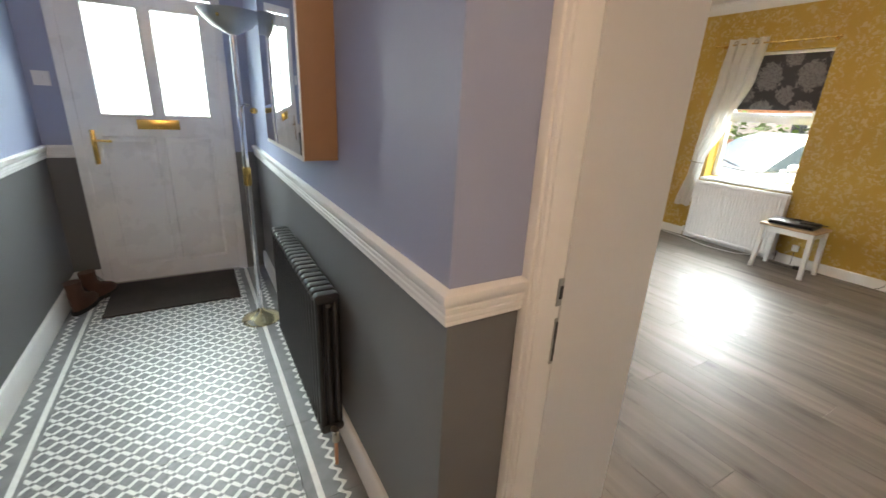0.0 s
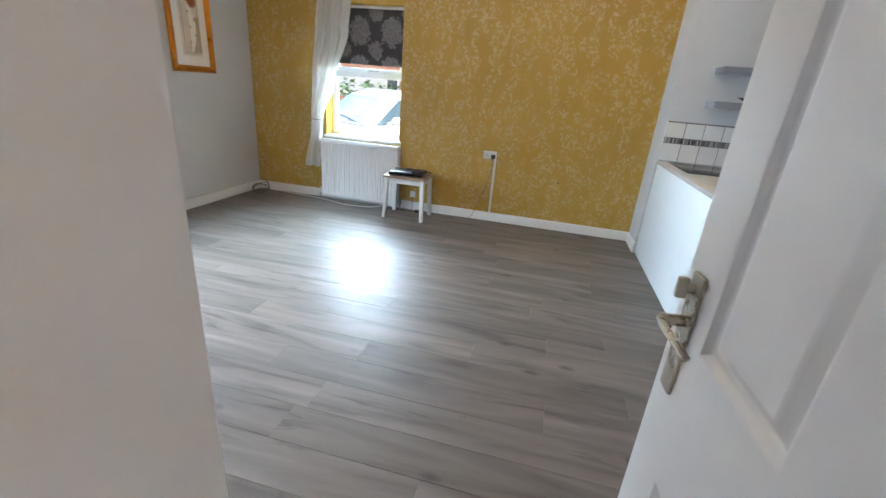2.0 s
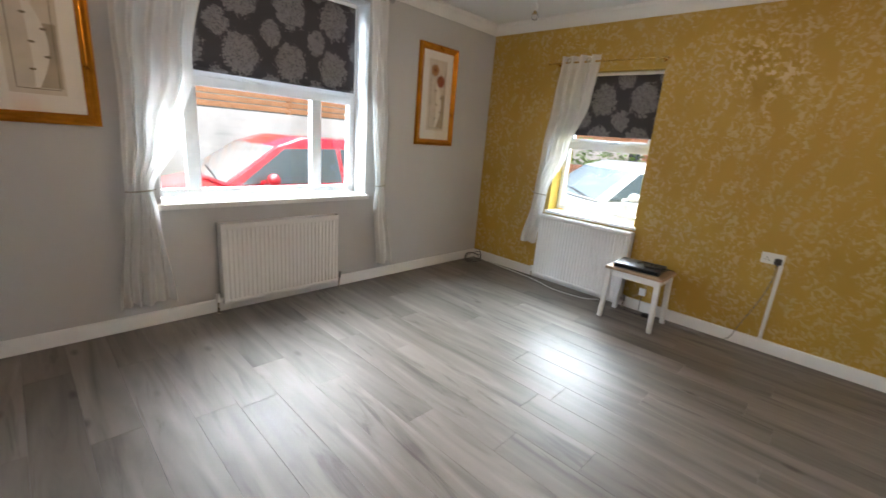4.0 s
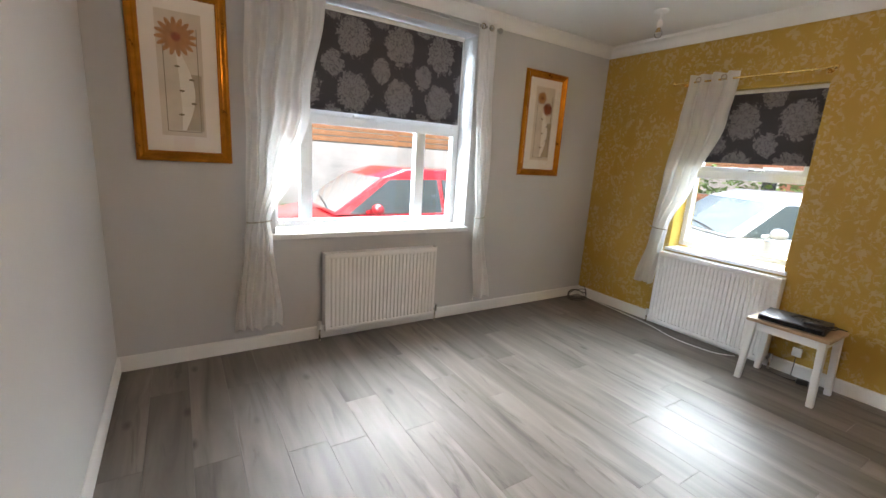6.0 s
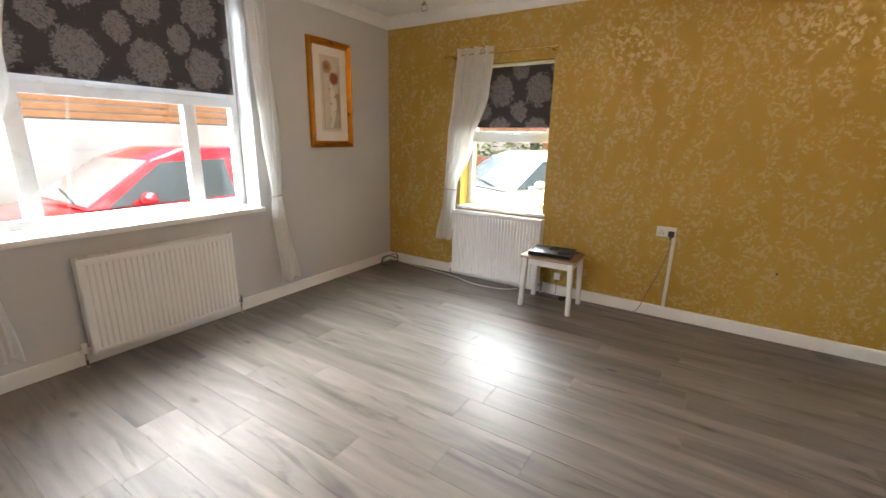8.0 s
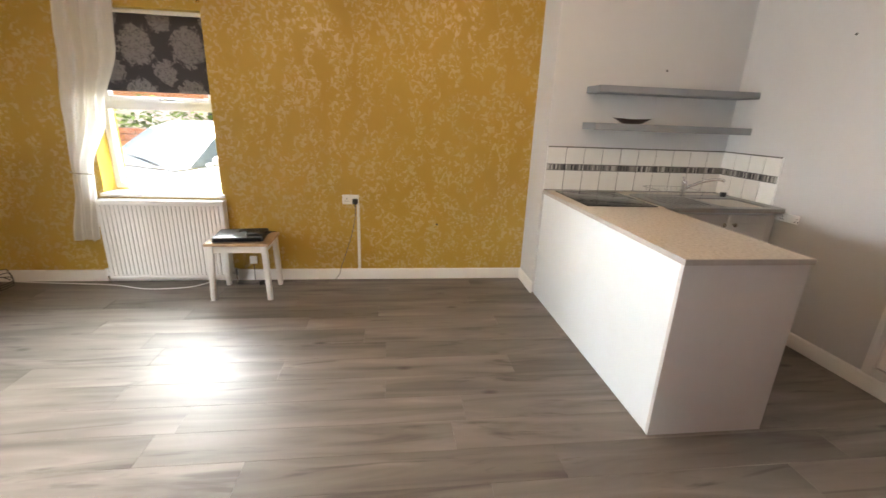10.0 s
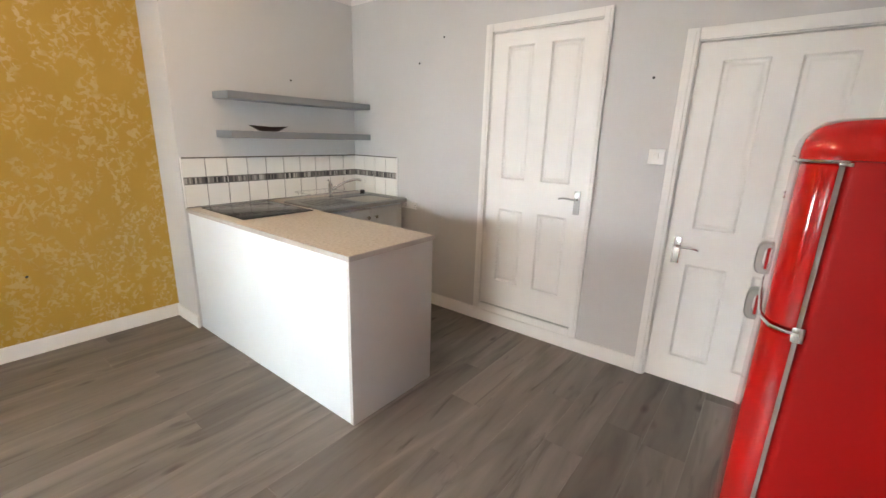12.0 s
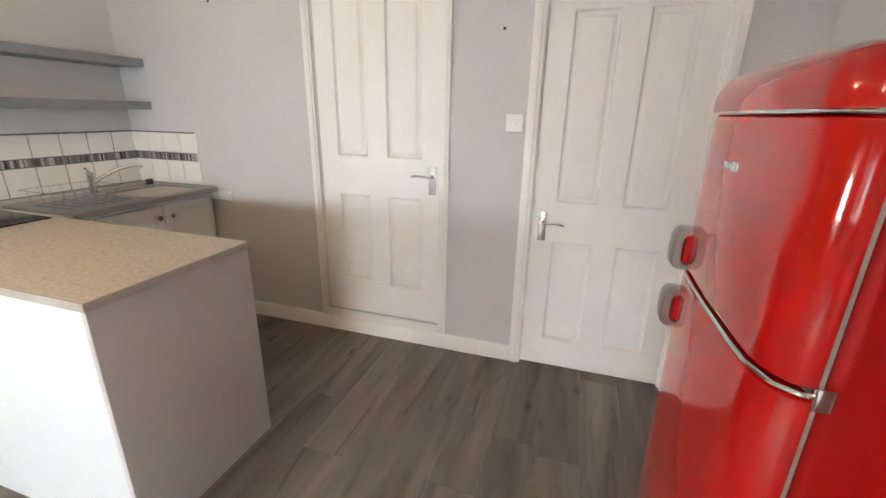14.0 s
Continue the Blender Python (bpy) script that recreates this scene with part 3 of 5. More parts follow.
def frame_bars(s, axis, u0, u1, z0, z1, d0, d1, bar, bevel=0.006):
    """Four mitred-looking bars round an opening; axis 0: the window runs along x, 1: along y."""
    def add(a, b, c, d):
        if axis == 0:
            s.box(a, b, d0, d1, c, d, bevel)
        else:
            s.box(d0, d1, a, b, c, d, bevel)
    add(u0, u0 + bar, z0, z1), add(u1 - bar, u1, z0, z1), add(u0 + bar, u1 - bar, z0, z0 + bar), add(u0 + bar, u1 - bar, z1 - bar, z1)
    return s


def pane(name, parent, axis, u0, u1, z0, z1, d):
    s = Shape()
    s.box(u0, u1, d, d + 0.006, z0, z1) if axis == 0 else s.box(d, d + 0.006, u0, u1, z0, z1)
    ob = part(name, s, GLASS, parent, smooth=False)
    ob.visible_shadow = False
    return ob


def window_front():
    w = thing("window_1", "white plastic framed casement window with a deep sill", "window", kind="structure")
    x0, x1, z0, z1, d0, d1 = WIN[0], WIN[1], 0.872, WIN[3], 4.90, 4.97
    part("window_frame", frame_bars(Shape(), 0, x0, x1, z0, z1, d0, d1, 0.055), UPVC, w)
    part("transom", Shape().box(x0 + 0.05, x1 - 0.05, d0 - 0.004, d1, 1.665, 1.735, 0.008), UPVC, w)
    for x in (2.80, 3.79):
        part("mullion", Shape().box(x - 0.045, x + 0.045, d0 - 0.002, d1, z0 + 0.05, 1.67, 0.008), UPVC, w)
    for a, b in ((x0 + 0.055, 2.755), (2.845, 3.745), (3.835, x1 - 0.055)):
        pane("pane", w, 0, a, b, z0 + 0.05, 1.67, 4.935)
    part("sash_frame", frame_bars(Shape(), 0, x0 + 0.05, x1 - 0.05, 1.73, z1 - 0.05, d0 - 0.012, d1 - 0.02, 0.045), UPVC, w)
    pane("pane", w, 0, x0 + 0.09, x1 - 0.09, 1.77, z1 - 0.09, 4.935)
    h = Shape().box(3.16, 3.20, d0 - 0.04, d0 - 0.008, 1.735, 1.755, 0.004).box(3.19, 3.30, d0 - 0.045, d0 - 0.028, 1.737, 1.752, 0.005)
    part("window_handle", h, PLASTIC_WHITE, w)
    part("window_sill", Shape().box(x0 - 0.03, x1 + 0.02, 4.655, 4.90, 0.822, 0.862, 0.008), GLOSS_WHITE, w, "white gloss painted deep wooden sill")
    return w


def window_side():
    w = thing("window_2", "narrow white plastic framed window in a yellow reveal", "window", kind="structure")
    y0, y1, z0, z1, d0, d1 = GWIN[0], GWIN[1], 0.792, GWIN[3], 6.07, 6.14
    part("window_frame", frame_bars(Shape(), 1, y0, y1, z0, z1, d0, d1, 0.05), UPVC, w)
    part("transom", Shape().box(d0 - 0.004, d1, y0 + 0.045, y1 - 0.045, 1.44, 1.51, 0.008), UPVC, w)
    pane("pane", w, 1, y0 + 0.05, y1 - 0.05, z0 + 0.05, 1.445, 6.105)
    part("sash_frame", frame_bars(Shape(), 1, y0 + 0.045, y1 - 0.045, 1.505, z1 - 0.045, d0 - 0.012, d1 - 0.02, 0.04), UPVC, w)
    pane("pane", w, 1, y0 + 0.085, y1 - 0.085, 1.545, z1 - 0.085, 6.105)
    part("window_handle", Shape().box(d0 - 0.04, d0 - 0.008, 3.21, 3.25, 1.515, 1.535, 0.004).box(d0 - 0.045, d0 - 0.03, 3.13, 3.23, 1.517, 1.532, 0.005), CHROME, w)
    part("window_sill", Shape().box(5.875, 6.08, y0 - 0.02, y1 + 0.02, 0.748, 0.778, 0.008), GLOSS_WHITE, w, "white gloss painted sill")
    s = Shape()
    s.box(E + 0.002, 6.07, y1 - 0.004, y1, 0.779, z1).box(E + 0.002, 6.07, y0, y0 + 0.004, 0.779, z1).box(E + 0.002, 6.07, y0 + 0.004, y1 - 0.004, z1 - 0.004, z1)
    part("reveal_lining", s, YELLOW_REVEAL, w, "yellow painted reveal")
    return w


window_front()
window_side()


def roller_blind(axis, u0, u1, z0, z1, d, material, label):
    b = thing("roller_blind", label, "blind", group="flowered roller blinds")
    s = Shape()
    n = 24

    def place(i, j):
        u, z = u0 + (u1 - u0) * i, z1 + (z0 - z1) * j
        k = d + 0.004 * math.sin(i * 9) * (0.3 + j)
        return (u, k, z) if axis == 0 else (k, u, z)
    s.sheet(n, 6, place)
    cloth = part("cloth", s, material, b)
    mod = cloth.modifiers.new("thickness", "SOLIDIFY")
    mod.thickness = 0.0015
    roll, bar = Shape(), Shape()
    if axis == 0:
        roll.cyl((u0 - 0.01, d + 0.012, z1 + 0.012), (u1 + 0.01, d + 0.012, z1 + 0.012), 0.022, 18)
        bar.box(u0, u1, d - 0.004, d + 0.006, z0 - 0.006, z0 + 0.016, 0.003)
    else:
        roll.cyl((d + 0.012, u0 - 0.01, z1 + 0.012), (d + 0.012, u1 + 0.01, z1 + 0.012), 0.022, 18)
        bar.box(d - 0.004, d + 0.006, u0, u1, z0 - 0.006, z0 + 0.016, 0.003)
    part("roller", roll, PLASTIC_WHITE, b)
    part("bottom_bar", bar, material, b)
    return b


roller_blind(0, 2.56, 4.097, 1.765, 2.45, 4.80, BLIND_X, "charcoal roller blind with grey flower heads, half lowered")
roller_blind(1, 2.815, 3.715, 1.585, 2.145, 5.985, BLIND_Y, "small charcoal roller blind with grey flower heads, half lowered")


def curtain(label, axis, d, keys, folds, at_rail):
    """keys: (z, left, right) of the hanging cloth from top to bottom; it bunches at its tie."""
    c = thing("curtain", label, "curtain", group="white voile curtains")

    def edge(z):
        for (za, la, ra), (zb, lb, rb) in zip(keys, keys[1:]):
            if za >= z >= zb:
                f = (za - z) / (za - zb)
                f = f * f * (3 - 2 * f)
                return la + (lb - la) * f, ra + (rb - ra) * f
        return keys[-1][1:]

    top, bottom = keys[0][0], keys[-1][0]
    ph = random.random() * 6

    def place(i, j):
        z = top + (bottom - top) * j
        l, r = edge(z)
        wide = abs(r - l)
        u = l + (r - l) * i + 0.01 * math.sin(7 * i + 5 * z)
        k = d + (0.016 + 0.07 * wide) * math.sin(folds * 2 * math.pi * i + ph + 0.5 * math.sin(3 * z)) * (0.8 + 0.3 * math.sin(9 * i + ph))
        z += 0.012 * math.sin(11 * i + ph) * j
        return (u, k, z) if axis == 0 else (k, u, z)
    part("cloth", Shape().sheet(96, 60, place), SHEER, c)
    tie_z = next(z for z, l, r in keys if (z, l, r) != keys[0] and abs(r - l) == min(abs(b - a) for _, a, b in keys))
    l, r = edge(tie_z)
    band = Shape()
    m = (l + r) / 2
    h = abs(r - l) / 2 + 0.006
    pts = []
    for k in range(21):
        a = 2 * math.pi * k / 20
        u, w = m + h * math.cos(a), d + 0.045 * math.sin(a)
        z = tie_z + 0.006 * math.cos(a)
        pts.append((u, w, z) if axis == 0 else (w, u, z))
    part("tie_back", band.tube(pts, 0.005), NICKEL, c, "dark metal tie-back")
    for k in range(at_rail):
        u = keys[0][1] + (keys[0][2] - keys[0][1]) * (k + 0.5) / at_rail
        ring = []
        for q in range(13):
            a = 2 * math.pi * q / 12
            ring.append((u + 0.020 * math.cos(a), d - 0.024, top - 0.045 + 0.020 * math.sin(a)) if axis == 0 else (d - 0.024, u + 0.020 * math.cos(a), top - 0.045 + 0.020 * math.sin(a)))
        part("eyelet", Shape().tube(ring, 0.006, 6), NICKEL, c, "metal eyelet")
    return c


curtain("sheer white voile curtain tied back beside the front window", 0, 4.60,
        [(2.58, 2.36, 2.86), (2.35, 2.37, 2.84), (1.75, 2.335, 2.74), (1.3, 2.33, 2.62), (0.97, 2.335, 2.48), (0.85, 2.31, 2.50), (0.20, 2.22, 2.54)], 5, 6)
curtain("narrow sheer white voile curtain tied back by the window reveal", 0, 4.60,
        [(2.58, 4.10, 4.27), (2.2, 4.13, 4.29), (1.5, 4.16, 4.32), (0.96, 4.23, 4.32), (0.8, 4.22, 4.34), (0.18, 4.25, 4.43)], 3, 2)
curtain("sheer white voile curtain tied back beside the side window", 1, 5.80,
        [(2.30, 3.76, 3.36), (1.9, 3.80, 3.40), (1.4, 3.84, 3.54), (0.95, 3.87, 3.72), (0.85, 3.88, 3.73), (0.40, 3.95, 3.76)], 4, 2)


def curtain_rail(label, a, b, brackets, r, material):
    c = thing("curtain_rail", label, "curtain rail")
    a, b = Vector(a), Vector(b)
    part("rod", Shape().cyl(a, b, r, 14), material, c)
    for p in (a, b):
        part("finial", Shape().ball(p, r * 2.1, seg=14), material, c)
    for f, back in brackets:
        p = a.lerp(b, f)
        part("bracket", Shape().cyl(p, p + Vector(back), 0.007, 10).cyl(p + Vector(back) * 0.9, p + Vector(back), 0.02, 14), material, c)
    return c


curtain_rail("brushed metal curtain rod above the front window", (2.25, 4.60, 2.54), (4.335, 4.60, 2.54), [(0.04, (0, 0.1, 0)), (0.97, (0, 0.1, 0))], 0.011, STEEL)
curtain_rail("thin brass-coloured curtain rod above the side window", (5.80, 3.88, 2.243), (5.80, 2.76, 2.243), [(0.95, (0.1, 0, 0)), (0.05, (0.1, 0, 0))], 0.008, BRASS)

# ---------------------------------------------------------------- doors


def leaf_shape(w, h, t, panels):
    """A door leaf: stiles and rails round sunk panels. panels: (x0, x1, z0, z1)."""
    xs = sorted({0.0, w, *[p[0] for p in panels], *[p[1] for p in panels]})
    zs = sorted({0.0, h, *[p[2] for p in panels], *[p[3] for p in panels]})
    s = Shape()
    for xa, xb in zip(xs, xs[1:]):
        for za, zb in zip(zs, zs[1:]):
            mx, mz = (xa + xb) / 2, (za + zb) / 2
            if not any(p[0] < mx < p[1] and p[2] < mz < p[3] for p in panels):
                s.box(xa, xb, -t / 2, t / 2, za, zb)
    bmesh.ops.remove_doubles(s.bm, verts=s.bm.verts, dist=1e-5)
    return s


def panel_shape(x0, x1, z0, z1, t):
    """A sunk panel with a sloping moulding and a raised field, on both faces."""
    s = Shape()
    for sgn in (-1, 1):
        f = sgn * t / 2
        def ring(i, y):
            return [(x0 + i, y, z0 + i), (x1 - i, y, z0 + i), (x1 - i, y, z1 - i), (x0 + i, y, z1 - i)]
        s.loft([ring(0.0, f), ring(0.004, f - sgn * 0.001), ring(0.010, f - sgn * 0.010), ring(0.016, f - sgn * 0.014), ring(0.022, f - sgn * 0.014), ring(0.034, f - sgn * 0.005), ring(0.042, f - sgn * 0.003)], caps=False)
        bm = s.bm
        v = [bm.verts.new(p) for p in ring(0.042, f - sgn * 0.003)]
        bm.faces.new(v)
    return s


def lever_handle(parent, x, z, face, sgn, toward, material, plate_h=0.16, turn=False):
    """A lever on a backplate, on the face at y = face; toward: +1 or -1, the way the lever points along x."""
    h = part("door_handle", Shape().box(x - 0.021, x + 0.021, face, face + sgn * 0.008, z - plate_h / 2, z + plate_h / 2, 0.004), material, parent, "metal lever handle on a backplate")
    s = Shape().cyl((x, face, z + 0.025), (x, face + sgn * 0.045, z + 0.025), 0.010, 14)
    s.tube([(x, face + sgn * 0.045, z + 0.025), (x + toward * 0.03, face + sgn * 0.050, z + 0.027), (x + toward * 0.07, face + sgn * 0.050, z + 0.030), (x + toward * 0.105, face + sgn * 0.046, z + 0.026), (x + toward * 0.115, face + sgn * 0.040, z + 0.020)], 0.0065, 10)
    part("lever", s, material, h)
    if turn:
        tz = z + plate_h / 2 - 0.025
        part("thumb_turn", Shape().cyl((x, face, tz), (x, face + sgn * 0.022, tz), 0.009, 12).box(x - 0.006, x + 0.006, face + sgn * 0.018, face + sgn * 0.036, tz - 0.018, tz + 0.018, 0.004), material, h)
    return h


def panel_door(name, label, w, h, t, at, turn, panels, handle_x, handle_z, toward, metal, plate=True, both=True):
    d = thing(name, label, "door", at, turn, kind="structure")
    part("leaf", leaf_shape(w, h, t, panels), GLOSS_WHITE, d, smooth=False)
    for p in panels:
        part("panel", panel_shape(*p, t), GLOSS_WHITE, d)
    for sgn in ((1, -1) if both else (1,)):
        lever_handle(d, handle_x, handle_z, sgn * t / 2, sgn, toward, metal, 0.22 if metal is NICKEL else 0.16, metal is NICKEL)
    return d


def architrave(name, x0, x1, z0, z1, width, y, full=False):
    """A moulded frame on the south wall round an opening."""
    s = Shape()
    d = 0.018
    for a, b in ((x0 - width, x0), (x1, x1 + width)):
        s.box(a, b, y, y + d, z0 if not full else z0 - width, z1 + width, 0.005)
        s.box(a + width * 0.3, b - width * 0.3, y + d - 0.002, y + d + 0.005, z0 if not full else z0 - width * 0.7, z1 + width * 0.7, 0.003)
    s.box(x0, x1, y, y + d - 0.001, z1, z1 + width, 0.005)
    if full:
        s.box(x0, x1, y, y + d - 0.001, z0 - width, z0, 0.005)
    for a, b in ((x0, x0 + 0.004), (x1 - 0.004, x1)):
        s.box(a, b, y - 0.13, y - 0.001, z0, z1)
    s.box(x0, x1, y - 0.13, y - 0.001, z1 - 0.004, z1)
    return solid(name, s, GLOSS_WHITE, "white gloss painted door surround", "architrave", kind="structure")


# the full-height door on the south wall, closed
architrave("trim_door_frame_1", D2[0], D2[1], 0.0, D2[2], 0.062, S)
panel_door("door_1", "white panelled inner door with a chrome lever, closed", 0.762, 1.995, 0.04, (2.692, S - 0.032, 0.008), 180,
           [(0.115, 0.33, 0.985, 1.905), (0.445, 0.66, 0.985, 1.905), (0.115, 0.33, 0.17, 0.775), (0.445, 0.66, 0.17, 0.775)], 0.058, 0.852, 1, CHROME, both=False)
# turn 180: the room side of the leaf is its -y face, so the handle goes there
for ob in [o for o in bpy.data.objects if o.name.startswith("door_handle")]:
    if ob.parent and ob.parent.name == "door_1":
        ob.matrix_basis = Matrix.Diagonal((1, -1, 1, 1))
# the cupboard door above the skirting, closed
architrave("trim_door_frame_2", CUP[0], CUP[1], CUP[2], CUP[3], 0.054, S, True)
panel_door("door_2", "white four-panel cupboard door raised above the skirting, closed", 0.772, 2.03, 0.04, (3.996, S - 0.030, CUP[2] + 0.005), 180,
           [(0.115, 0.32, 1.02, 1.945), (0.44, 0.66, 1.02, 1.945), (0.115, 0.32, 0.21, 0.795), (0.44, 0.66, 0.21, 0.795)], 0.725, 0.905, -1, STEEL, both=False)
for ob in [o for o in bpy.data.objects if o.name.startswith("door_handle")]:
    if ob.parent and ob.parent.name == "door_2":
        ob.matrix_basis = Matrix.Diagonal((1, -1, 1, 1))

# the entry door, swung open into the room
panel_door("door_3", "white panelled entry door with a worn lever handle, wide open", 0.75, 1.98, 0.04, (1.195, 0.80, 0.012), 3.2,
           [(0.105, 0.32, 1.03, 1.87), (0.41, 0.635, 1.03, 1.87), (0.105, 0.32, 0.2, 0.77), (0.41, 0.635, 0.2, 0.77)], 0.695, 1.03, -1, NICKEL)


def entry_frame():
    f = thing("door_frame", "white gloss painted timber door lining with a lock keep", "door frame", kind="structure")
    y = DOOR_Y1
    s = Shape().box(1.10, 1.222, y - 0.032, y - 0.001, 0, 2.06, 0.004).box(1.105, 1.15, y - 0.05, y - 0.033, 0, 2.035, 0.008).box(1.112, 1.143, y - 0.058, y - 0.049, 0, 2.035, 0.004)
    part("jamb", s, GLOSS_WHITE, f)
    part("jamb", Shape().box(1.10, 1.222, DOOR_Y0 + 0.001, DOOR_Y0 + 0.014, 0, 2.06, 0.004), GLOSS_WHITE, f)
    part("head", Shape().box(1.10, 1.222, DOOR_Y0 + 0.014, y - 0.033, 2.03, 2.058, 0.004), GLOSS_WHITE, f)
    k = part("lock_keep", Shape().box(1.194, 1.217, y - 0.0365, y - 0.0325, 0.98, 1.055, 0.0015), STEEL, f, "steel latch keep")
    part("slot", Shape().box(1.200, 1.214, y - 0.038, y - 0.0362, 1.0, 1.035), BLACK_PLASTIC, k)
    k = part("lock_keep", Shape().box(1.200, 1.219, y - 0.0362, y - 0.0325, 0.81, 0.945, 0.0015), STEEL, f, "steel bolt keep")
    part("slot", Shape().box(1.203, 1.217, y - 0.0378, y - 0.0358, 0.82, 0.935), BLACK_PLASTIC, k)
    return f


entry_frame()


def front_door():
    y = HY1 - 0.0
    f = thing("front_door", "white plastic front door with frosted panes and brass letterbox, closed", "door", (0, y, 0), kind="structure")
    part("door_frame", Shape().box(FD[0], FD[0] + 0.06, 0.0, 0.07, 0, FD[2], 0.006).box(FD[1] - 0.06, FD[1], 0.0, 0.07, 0, FD[2], 0.006).box(FD[0] + 0.06, FD[1] - 0.06, 0.0, 0.07, FD[2] - 0.06, FD[2], 0.006), UPVC, f)
    x0, x1 = FD[0] + 0.06, FD[1] - 0.06
    gl = [(x0 + 0.13, x0 + 0.437), (x0 + 0.508, x0 + 0.808)]
    panels = [(a, b, 1.268, 1.97) for a, b in gl]
    low = [(x0 + 0.10, x0 + 0.435, 0.13, 1.12), (x0 + 0.475, x0 + 0.81, 0.13, 1.12)]
    holes = [(a - x0, b - x0, c, d) for a, b, c, d in panels + low]
    part("leaf", leaf_shape(x1 - x0, 2.06, 0.05, holes).move(pose(x0, 0.035, 0.01)), UPVC, f, smooth=False)
    for a, b, c, d in low:
        part("panel", panel_shape(a, b, c + 0.01, d + 0.01, 0.05).move(pose(0, 0.035, 0)), UPVC, f)
    for a, b, c, d in panels:
        g = part("pane", Shape().box(a - 0.005, b + 0.005, 0.03, 0.038, c, d + 0.02), FROSTED, f, "frosted glass pane", smooth=False)
        g.visible_shadow = False
        part("glazing_bead", frame_bars(Shape(), 0, a - 0.012, b + 0.012, c - 0.004, d + 0.024, 0.003, 0.028, 0.018, 0.004), UPVC, f)
    lb = part("letterbox", Shape().box(0.118, 0.385, -0.006, 0.012, 1.178, 1.248, 0.004), BRASS, f, "polished brass letterbox")
    part("flap", Shape().box(0.133, 0.37, -0.011, -0.005, 1.19, 1.236, 0.003), BRASS, lb)
    h = part("door_handle", Shape().box(x0 + 0.045, x0 + 0.075, -0.004, 0.012, 0.93, 1.17, 0.006), BRASS, f, "brass lever handle")
    part("lever", Shape().cyl((x0 + 0.06, 0, 1.10), (x0 + 0.06, -0.045, 1.10), 0.009, 12).tube([(x0 + 0.06, -0.045, 1.10), (x0 + 0.10, -0.05, 1.10), (x0 + 0.17, -0.046, 1.095)], 0.008, 10), BRASS, h)
    part("threshold", Shape().box(FD[0] + 0.06, FD[1] - 0.06, 0.0, 0.07, 0, 0.012, 0.003), STEEL, f)
    return f


front_door()

# ---------------------------------------------------------------- radiators


def panel_radiator(label, w, h, at, turn):
    """A fluted panel radiator; local x along the wall, local -y into the room, z from its bottom edge."""
    r = thing("radiator", label, "radiator", at, turn, group="white panel radiators")
    s = Shape()
    n = int(w / 0.034)
    prof = []
    for k in range(n):
        a = 0.02 + (w - 0.04) * k / n
        p = (w - 0.04) / n
        prof += [(a, -0.095), (a + 0.30 * p, -0.095), (a + 0.42 * p, -0.087), (a + 0.78 * p, -0.087), (a + 0.9 * p, -0.095)]
    front = [(0, -0.088), (0.006, -0.095)] + prof + [(w - 0.006, -0.095), (w, -0.088)]
    back = [(w, -0.045), (0, -0.045)]
    s.loft([[(x, y, z) for x, y in front + back] for z in (0.03, h - 0.045)])
    s.box(0, w, -0.0965, -0.045, h - 0.047, h - 0.012, 0.008)
    s.box(0, w, -0.0965, -0.045, 0.0, 0.033, 0.008)
    part("panel", s, RAD_WHITE, r)
    g = Shape()
    for k in range(int(w / 0.03)):
        g.box(0.01 + k * 0.03, 0.03 + k * 0.03, -0.09, -0.02, h - 0.012, h - 0.006)
    g.box(0, w, -0.097, -0.088, h - 0.014, h - 0.003, 0.002).box(0, w, -0.022, -0.014, h - 0.014, h - 0.003, 0.002)
    part("top_grille", g, RAD_WHITE, r)
    for x in (-0.001, w - 0.002):
        part("side_panel", Shape().box(x, x + 0.003, -0.092, -0.015, 0.02, h - 0.004), RAD_WHITE, r)
    for f_ in (0.2, 0.8):
        part("bracket", Shape().box(w * f_ - 0.015, w * f_ + 0.015, -0.045, 0, 0.1, h - 0.1), RAD_WHITE, r)
    for x, sgn in ((0, -1), (w, 1)):
        v = part("valve", Shape().cyl((x, -0.06, 0.04), (x + sgn * 0.035, -0.06, 0.04), 0.012, 12).cyl((x + sgn * 0.035, -0.06, 0.02), (x + sgn * 0.035, -0.06, 0.085), 0.016, 14), PLASTIC_WHITE if sgn < 0 else CHROME, r)
        part("pipe", Shape().cyl((x + sgn * 0.035, -0.06, 0.02), (x + sgn * 0.035, -0.06, -at[2] + 0.001), 0.0075, 10), NICKEL, v, "bare metal pipe")
    return r


panel_radiator("white fluted panel radiator under the front window", 0.982, 0.632, (2.862, N - 0.002, 0.078), 0)
panel_radiator("white fluted panel radiator under the side window", 0.98, 0.69, (E - 0.002, 3.752, 0.048), -90)


